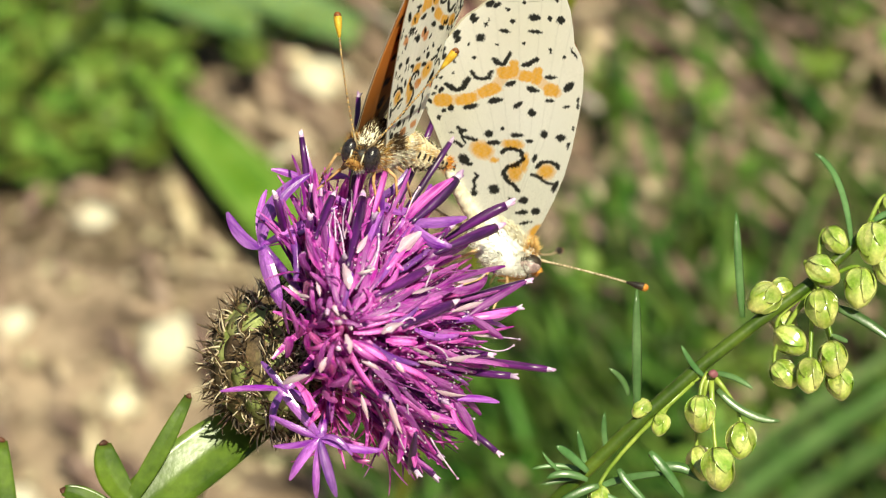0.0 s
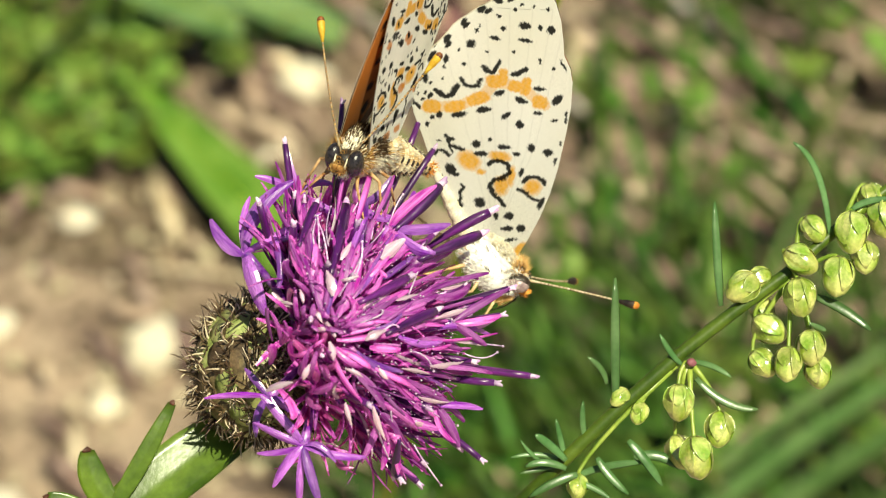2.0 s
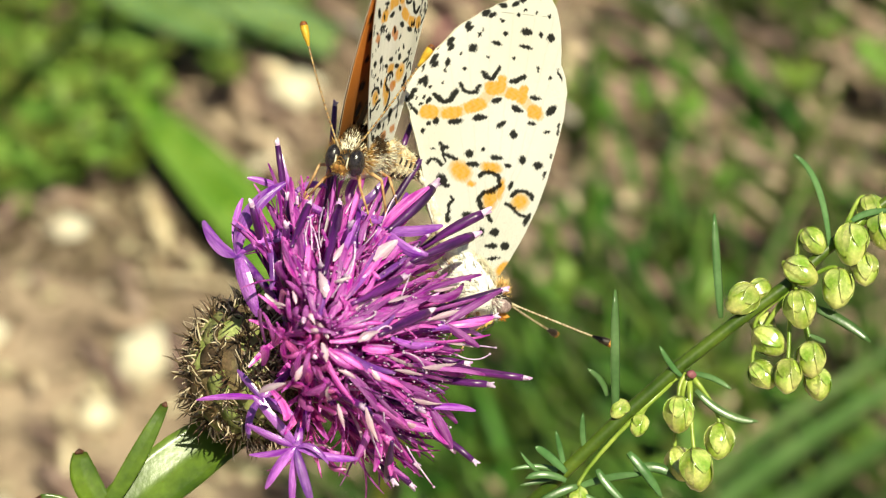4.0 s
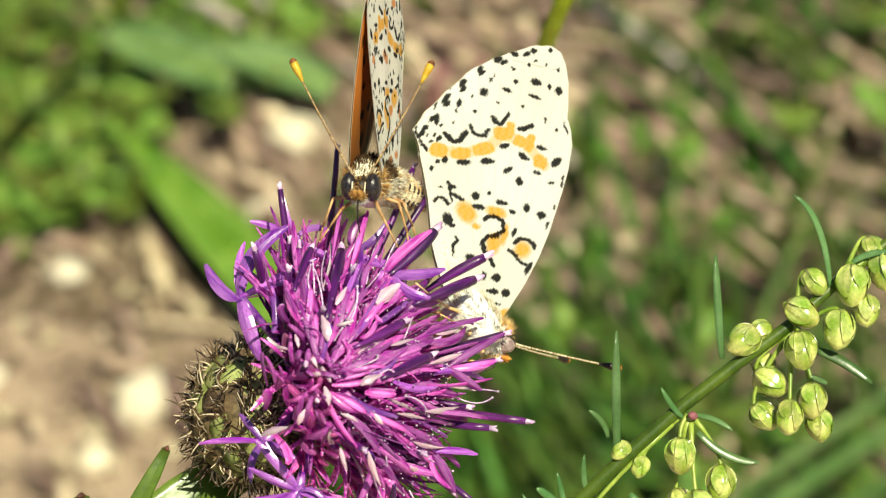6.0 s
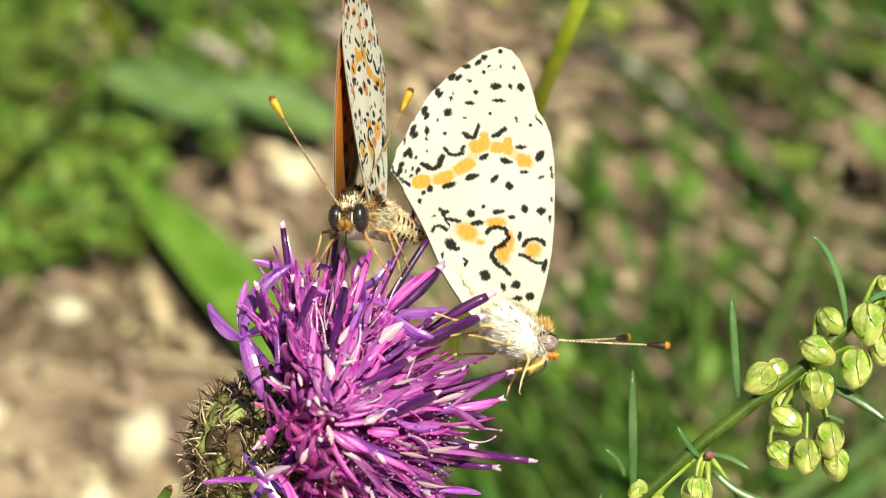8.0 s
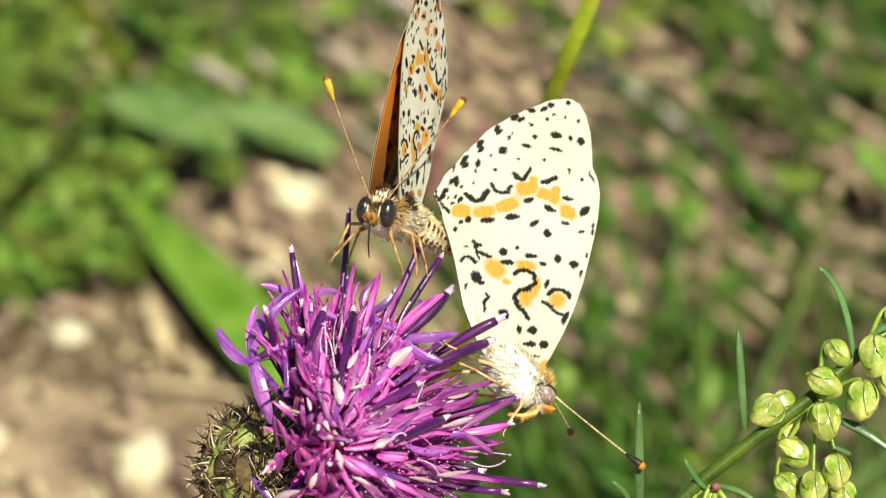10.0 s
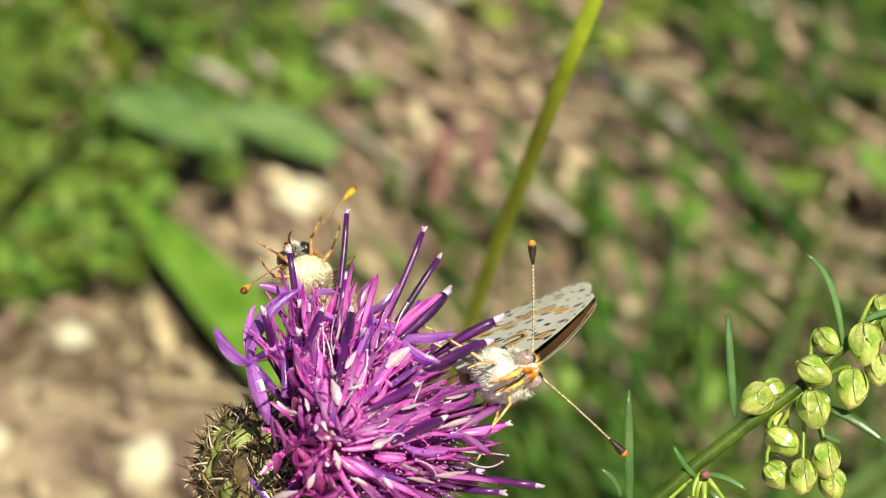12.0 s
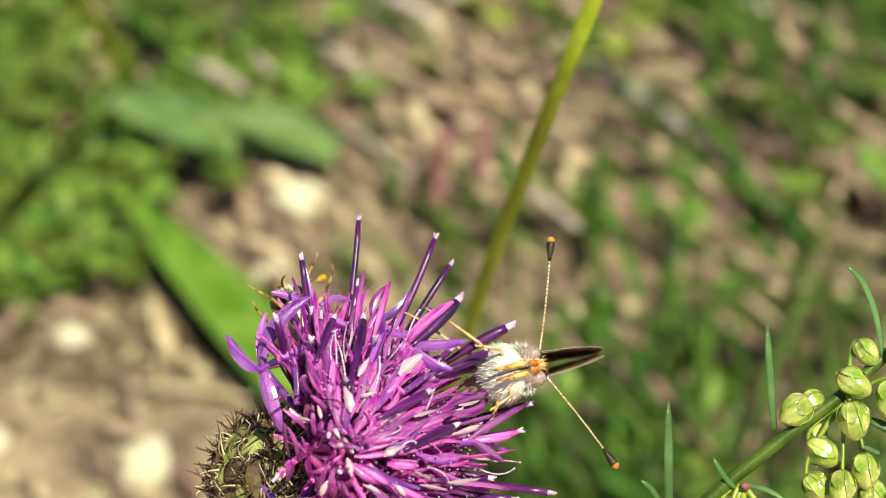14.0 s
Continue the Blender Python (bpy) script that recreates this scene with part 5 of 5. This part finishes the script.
    piece("chin_hair", fur((8, 0, -14), (14, 13, 10), 240, 11, .7, rng, (.5, 0, -.5)), WHITE_DOWN, head, "pale hair under the face")
    skin = PALE_LEG if slim else LEG
    if slim:
        for y in (-1, 1):
            piece("foreleg", join(tube([(14, y * 8, -12), (20, y * 9, -30), (10, y * 9, -52), (-8, y * 9, -68)], (4, 4.8, 4, 2), 8), fur((15, y * 9, -32), (5, 5, 24), 110, 7, .7, rng, (.3, 0, -1.2))), GOLD_HAIR, text="hairy golden foreleg folded under the face")
    piece("tongue", tube([(20, 0, -14), (30, 0, -30), (26, 0, -56), (18, 2, -80)], (2.4, 2, 1.7, 1), 6), DARK, head, "thin dark tongue")
    for y in (-1, 1):
        for femur, shin, foot in [leg_shape((-34 - 20 * i, y * 14, -24), *[(q[0], y * q[1], q[2]) for q in leg]) for i, leg in enumerate(legs_down)]:
            lg = piece("leg", femur, skin, text="slender pale leg" if slim else "slender brown leg")
            piece("shin", shin, skin, lg)
            piece("foot", foot, skin, lg)
    wings = []
    for sgn in (-1, 1):
        hind = sheet("hind_wing", LEFT_EDGE, RIGHT_EDGE, 330, 200, (WING_UNDER, WING_UPPER), bf, sgn, angle, 2.6 if slim else 35, wing_pattern if slim else busy_pattern, size * (1 - .09 * (1 - slim)), lift, 0 if slim else 400)
        fore = sheet("fore_wing", FORE_LEFT, FORE_RIGHT, 70, 46, (WING_UNDER, WING_UPPER), bf, sgn, angle, .4 if slim else 32, dusky_fore_pattern if slim else fore_pattern, size * (1 - .09 * (1 - slim)), lift, 0 if slim else 400)
        wings.append((sgn, hind, fore))
    feelers = []
    for y in (-1, 1):
        shaft, rings, club, tip = antenna_shape(205 if slim else 240, 10 * y)
        an = piece("antenna", shaft, PALE_SHAFT if slim else SHAFT, text="thin ringed antenna")
        piece("ring", rings, SHAFT if slim else TAWNY_FUR, an, "fine rings")
        cl = piece("club", club, DARK if seed == 2 else YELLOW, an, "black club" if seed == 2 else "yellow club")
        tp = piece("club_tip", tip, ORANGE if seed == 2 else RUST, an, "orange tip" if seed == 2 else "rust-brown tip")
        feelers.append(an)
    return bf, feelers, wings, ab


# ---- what moves ----
# seconds, sway to the right and downwards in drawing units
FLOWER_SWAY = [(0, 0, 0), (.5, -7, -4), (1, -2, 9), (1.5, -2, -12), (2, -2, 9), (2.5, -1, -2), (3, 1, 0), (4, 0, -4), (4.8, 2, 5), (5.5, -2, 5.5), (6, 7, -4), (6.5, 8, 6), (7, 4, -1), (7.5, 19, 4),
               (8, 10, -3), (8.8, 18, 4), (9.6, 20, -4), (10.5, 27, 3), (11, 26, 6), (11.5, 26, 6), (12, 16, -5), (12.5, 36, -5), (13, 28, 4), (13.5, 30, -8), (14, 37, 7)]
SPRIG_SWAY = [(0, 0, 0), (.5, -22, -21), (1, -13, -8), (1.5, 0, -5), (2, -11, -23), (2.5, 3, -1), (3, 9, -11), (4, 4, -18), (4.8, 12, -6), (5.5, 10, -5), (6, 9, -22), (6.5, 10, -17), (7, 17, -11), (7.5, 24, -26),
              (8, 36, -21), (8.8, 34, -8), (9.6, 44, -14), (10.5, 47, 3), (11, 52, -10), (11.5, 47, -7), (12, 23, -32), (12.5, 70, -32), (13, 75, -22), (13.5, 70, -56), (14, 93, -12)]


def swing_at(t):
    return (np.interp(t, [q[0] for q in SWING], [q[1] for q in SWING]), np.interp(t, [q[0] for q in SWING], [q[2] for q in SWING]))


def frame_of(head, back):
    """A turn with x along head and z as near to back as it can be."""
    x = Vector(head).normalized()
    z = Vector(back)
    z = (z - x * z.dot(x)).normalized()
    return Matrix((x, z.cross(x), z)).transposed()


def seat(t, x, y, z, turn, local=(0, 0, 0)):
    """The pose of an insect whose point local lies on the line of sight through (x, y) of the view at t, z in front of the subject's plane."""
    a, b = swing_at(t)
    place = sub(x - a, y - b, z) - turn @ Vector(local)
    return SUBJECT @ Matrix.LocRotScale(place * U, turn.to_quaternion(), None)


SIDE_ON = frame_of((0.68, -0.73, 0), (0.73, 0.68, 0))
wx, wz = wing_xz(-50, 248)
WING_MIDDLE = (wx, 0, wz)


def tipped(turn, tilt, yaw=0.0, axis=0.0):
    """SIDE_ON turned about its height and in its plane, then its top tipped away from the lens about a level or slanting axis."""
    return (Matrix.Rotation(radians(axis), 3, "Z") @ Matrix.Rotation(radians(-tilt), 3, "X") @ Matrix.Rotation(radians(turn - axis), 3, "Z")
            @ Matrix.Rotation(radians(yaw), 3, "Y") @ SIDE_ON)


def feeler_rows(base, rows):
    out = []
    for t, way in rows:
        q = Vector(way).normalized().to_track_quat("Z", "X").to_matrix().to_4x4()
        out.append((t, Matrix.Translation(Vector(base) * U) @ q))
    return out


def motions():
    walk(flower, [(t, SUBJECT @ Matrix.Translation((HEAD + Vector((a, -b, 0))) * U)) for t, a, b in FLOWER_SWAY])
    walk(twig, [(t, SUBJECT @ Matrix.Translation((SPRIG_AT + Vector((a, -b, 0))) * U)) for t, a, b in SPRIG_SWAY])
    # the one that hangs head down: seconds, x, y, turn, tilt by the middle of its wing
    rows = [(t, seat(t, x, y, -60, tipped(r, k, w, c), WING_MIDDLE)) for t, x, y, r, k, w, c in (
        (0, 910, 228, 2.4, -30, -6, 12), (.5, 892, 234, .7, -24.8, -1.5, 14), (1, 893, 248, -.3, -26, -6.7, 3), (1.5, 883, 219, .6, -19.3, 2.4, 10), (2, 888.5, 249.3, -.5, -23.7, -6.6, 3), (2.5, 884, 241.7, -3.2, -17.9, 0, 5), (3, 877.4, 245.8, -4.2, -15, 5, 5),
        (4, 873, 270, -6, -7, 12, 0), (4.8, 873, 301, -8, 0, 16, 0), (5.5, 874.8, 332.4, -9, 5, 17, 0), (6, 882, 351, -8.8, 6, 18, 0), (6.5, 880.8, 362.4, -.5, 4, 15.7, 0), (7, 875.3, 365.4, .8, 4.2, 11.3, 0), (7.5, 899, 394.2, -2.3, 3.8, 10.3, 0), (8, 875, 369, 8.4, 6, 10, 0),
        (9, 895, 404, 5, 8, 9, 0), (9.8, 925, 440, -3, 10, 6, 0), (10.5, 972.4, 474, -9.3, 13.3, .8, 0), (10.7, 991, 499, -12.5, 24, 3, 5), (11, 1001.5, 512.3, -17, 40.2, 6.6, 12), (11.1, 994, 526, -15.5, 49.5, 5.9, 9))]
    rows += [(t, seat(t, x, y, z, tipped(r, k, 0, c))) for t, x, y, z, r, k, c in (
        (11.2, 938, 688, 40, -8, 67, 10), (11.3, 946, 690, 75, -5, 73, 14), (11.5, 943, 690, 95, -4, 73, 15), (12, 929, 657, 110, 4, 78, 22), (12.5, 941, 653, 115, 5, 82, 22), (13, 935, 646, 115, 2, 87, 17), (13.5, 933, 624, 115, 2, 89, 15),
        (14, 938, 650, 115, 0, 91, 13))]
    lag = [(0, -26, -19), (1, -15, -15), (2, -17, -20), (3, -22, -30), (4.8, -14, -14), (6.5, -8, -5), (8, 0, -5), (10.5, -14, -8), (11, -21, -10), (11.1, -22, -15), (11.2, 0, 0), (14, 0, 0)]
    hung = []
    for t, m in rows:
        d = [np.interp(t, [q[0] for q in lag], [q[i] for q in lag]) for i in (1, 2)]
        hung.append((t, SUBJECT @ Matrix.Translation((d[0] * U, d[1] * U, 0)) @ SUBJECT.inverted() @ m))
    walk(hanging, hung)
    for sgn, hind, fore in hanging_wings:
        hinge = Matrix.Translation((0, 0, 8 * U))
        for w in (hind, fore):
            spread = ((0, 0), (8, 0), (10.5, .05), (11.2, .15), (11.5, .22), (12, .5), (13, 1), (14, 1))
            held = []
            for (t, m), (_, b) in zip(rows, hung):
                q = np.interp(t, [k[0] for k in spread], [k[1] for k in spread])
                held.append((t, b.inverted() @ m @ Matrix.Translation((0, sgn * 20 * q * U, 0)) @ hinge @ Matrix.Rotation(radians(3.55 * q * sgn), 4, "X") @ hinge.inverted()))
            walk(w, held)
    near, far = hanging_feelers
    walk(near, feeler_rows((8, -9, 14), [(0, (.84, -.1, .54)), (1.5, (.74, -.1, .66)), (3, (.86, -.15, .5)), (5.5, (.80, -.15, .6)), (6.5, (.66, -.1, .75)), (7.5, (.9, -.15, .43)), (8.2, (.78, -.1, .62)), (10.5, (.98, .02, .12)),
                                         (11, (.98, .05, .1)), (11.1, (.9, -.3, .2)), (11.2, (.4, -.85, .3)), (11.5, (.3, -.9, .3)), (12, (.15, -.93, .33)), (14, (.14, -.94, .3))]))
    walk(far, feeler_rows((8, 9, 14), [(0, (.5, .85, -.12)), (1.5, (.5, .85, 0)), (3, (.7, .65, .1)), (6.5, (.55, .6, .65)), (8.2, (.6, .55, .62)), (10.5, (.24, .96, .11)), (11, (-.1, .8, .55)), (11.1, (.1, .85, .5)), (11.5, (.5, .75, .4)), (12, (.28, .88, .34)), (14, (.25, .9, .34))]))
    # the one that sits on top
    poses = ((0, 640, 277, 120, (-.43, -.34, .84), (.29, .93, .25)), (.5, 617, 274, 120, (-.43, -.34, .84), (.29, .93, .25)), (1, 613, 281, 120, (-.43, -.34, .84), (.29, .93, .25)), (1.5, 612, 259, 120, (-.43, -.34, .84), (.29, .93, .25)),
             (2, 611, 285, 120, (-.43, -.34, .84), (.29, .93, .25)), (2.5, 616, 272, 120, (-.43, -.34, .84), (.29, .93, .25)), (3, 608, 272, 120, (-.43, -.34, .84), (.27, .93, .25)), (4, 612, 286, 120, (-.37, -.3, .88), (.17, .95, .25)),
             (4.8, 615, 297, 120, (-.29, -.27, .91), (.07, .95, .25)), (5.5, 617, 313, 120, (-.235, -.25, .94), (.02, .95, .25)), (6, 640, 333, 120, (-.235, -.25, .94), (.01, .95, .25)), (6.5, 638, 370, 120, (-.235, -.25, .94), (.01, .95, .25)),
             (7, 624, 373, 120, (-.235, -.25, .94), (.02, .95, .25)), (7.5, 635, 398, 120, (-.235, -.25, .94), (.05, .95, .25)), (8, 618, 388, 120, (-.24, -.22, .94), (-.07, .95, .25)), (9, 640, 386, 120, (-.27, -.18, .94), (-.02, .95, .25)),
             (9.8, 660, 380, 115, (-.33, -.12, .93), (.10, .95, .2)), (10.3, 681, 377, 106, (-.32, -.06, .94), (.18, .94, 0)), (10.5, 688, 375, 100, (-.33, -.03, .94), (.23, .93, -.1)), (10.7, 675, 316, 70, (-.42, .14, .88), (.08, .93, -.25)), (10.8, 658, 298, 45, (-.5, .3, .8), (.02, .9, -.4)), (10.9, 646, 290, 20, (-.56, .44, .7), (-.02, .85, -.5)),
             (11, 628, 289, -10, (-.6, .55, .58), (-.05, .79, -.6)), (11.1, 630, 300, -50, (-.63, .56, .5), (0, .72, -.67)), (11.2, 558, 408, -110, (-.66, .68, -.25), (.25, -.25, -.93)), (11.3, 560, 442, -130, (-.52, .78, -.32), (.1, -.5, -.86)),
             (11.5, 560, 452, -150, (-.48, .8, -.34), (.05, -.55, -.84)), (12, 524, 456, -150, (-.48, .8, -.34), (.05, -.55, -.84)), (12.5, 532, 487, -150, (-.48, .8, -.34), (.05, -.55, -.84)), (13, 522, 505, -150, (-.48, .8, -.34), (.05, -.55, -.84)),
             (13.5, 512, 512, -150, (-.48, .8, -.34), (.05, -.55, -.84)), (14, 512, 534, -150, (-.48, .8, -.34), (.05, -.55, -.84)))
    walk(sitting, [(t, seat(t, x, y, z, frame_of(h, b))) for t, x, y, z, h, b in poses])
    # its wings, held apart by the thorax, close flat as it lets go
    for sgn, hind, fore in sitting_wings:
        hinge = Matrix.Translation((0, 0, 8 * U))
        for w, k in ((hind, 13), (fore, 13)):
            walk(w, [(t, Matrix.Translation((10 * p * U, -sgn * k * q * U, 0)) @ hinge @ Matrix.Rotation(radians(-36 * p), 4, "Y") @ Matrix.Rotation(radians(-2.1 * q * sgn - g - (.5 * (1 - q) if sgn < 0 else 0)), 4, "X") @ hinge.inverted()) for t, q, g, p in ((0, 0, 3.4, 0), (2.5, 0, 3.4, 0), (4, 0, 2, 0), (5.5, 0, 0, 0), (10.3, 0, 0, 0), (10.5, .4, 0, .1), (10.7, .7, 0, .3), (10.8, .9, 0, .5), (10.9, 1, 0, .65), (11, 1, 0, .74), (11.1, 1, 0, .78), (11.3, 1, 0, .2), (14, 1, 0, 0))])
    root = Matrix.Translation((-85 * U, 0, 0))
    walk(sitting_tail, [(t, root @ Matrix.Rotation(radians(a), 4, "Z") @ Matrix.Rotation(radians(b), 4, "Y") @ root.inverted()) for t, a, b in ((0, -24, -22), (8, -24, -24), (10, -22, -20), (10.5, -20, -24), (10.7, -20, -34), (10.8, -16, -24), (11, -12, -10), (11.3, 0, 0), (14, 0, 0))])
    near, far = sitting_feelers
    walk(near, feeler_rows((6, -9, 15), [(0, (-.28, -.49, .84)), (3, (-.26, -.49, .84)), (5.5, (-.12, -.51, .84)), (8.2, (-.11, -.52, .84)), (10.5, (.07, -.43, .84)), (11, (-.12, -.35, .93)), (11.3, (-.38, -.59, -.71)), (12, (-.38, -.59, -.71)), (12.6, (-.1, -.3, .6)), (14, (.12, -.01, .99))]))
    walk(far, feeler_rows((6, 9, 15), [(0, (-.42, .36, .82)), (3, (-.42, .36, .82)), (5.5, (-.33, .41, .84)), (8.2, (-.33, .41, .84)), (10.5, (-.23, .43, .87)), (11, (-.21, .31, .93)), (11.4, (.51, .77, .38)), (12, (.51, .77, .38)), (13, (.54, .5, .67)), (14, (.4, .5, .77))]))


ground()
stones()
gravel()
soil_crumbs()
straw_litter()
grass()
low_herbs()
background_plants()
flower = knapweed()
twig = sprig()
LEGS_ON = (((-4, 40, -48), (6, 52, -86), (16, 56, -108)), ((-52, 62, -58), (-98, 118, -88), (-122, 142, -106)), ((-112, 60, -62), (-160, 126, -100), (-192, 150, -116)))
LEGS_WIDE = (((6, 36, -40), (14, 58, -76), (20, 72, -98)), ((-30, 62, -30), (-24, 80, -84), (-20, 84, -108)), ((-80, 58, -40), (-92, 74, -88), (-96, 80, -112)))
sitting, sitting_feelers, sitting_wings, sitting_tail = butterfly("tawny spotted butterfly with dark eyes feeding on the flower", 1, 0.95, BLACK_EYE, 0.0, DARK_FUR, LEGS_WIDE, 0, radians(36))
hanging, hanging_feelers, hanging_wings, hanging_tail = butterfly("cream butterfly with black spots and orange bands, wings closed", 2, 1.0, GREY_EYE, radians(0.15), CREAM_FUR, LEGS_ON, 0, 0.0)
motions()
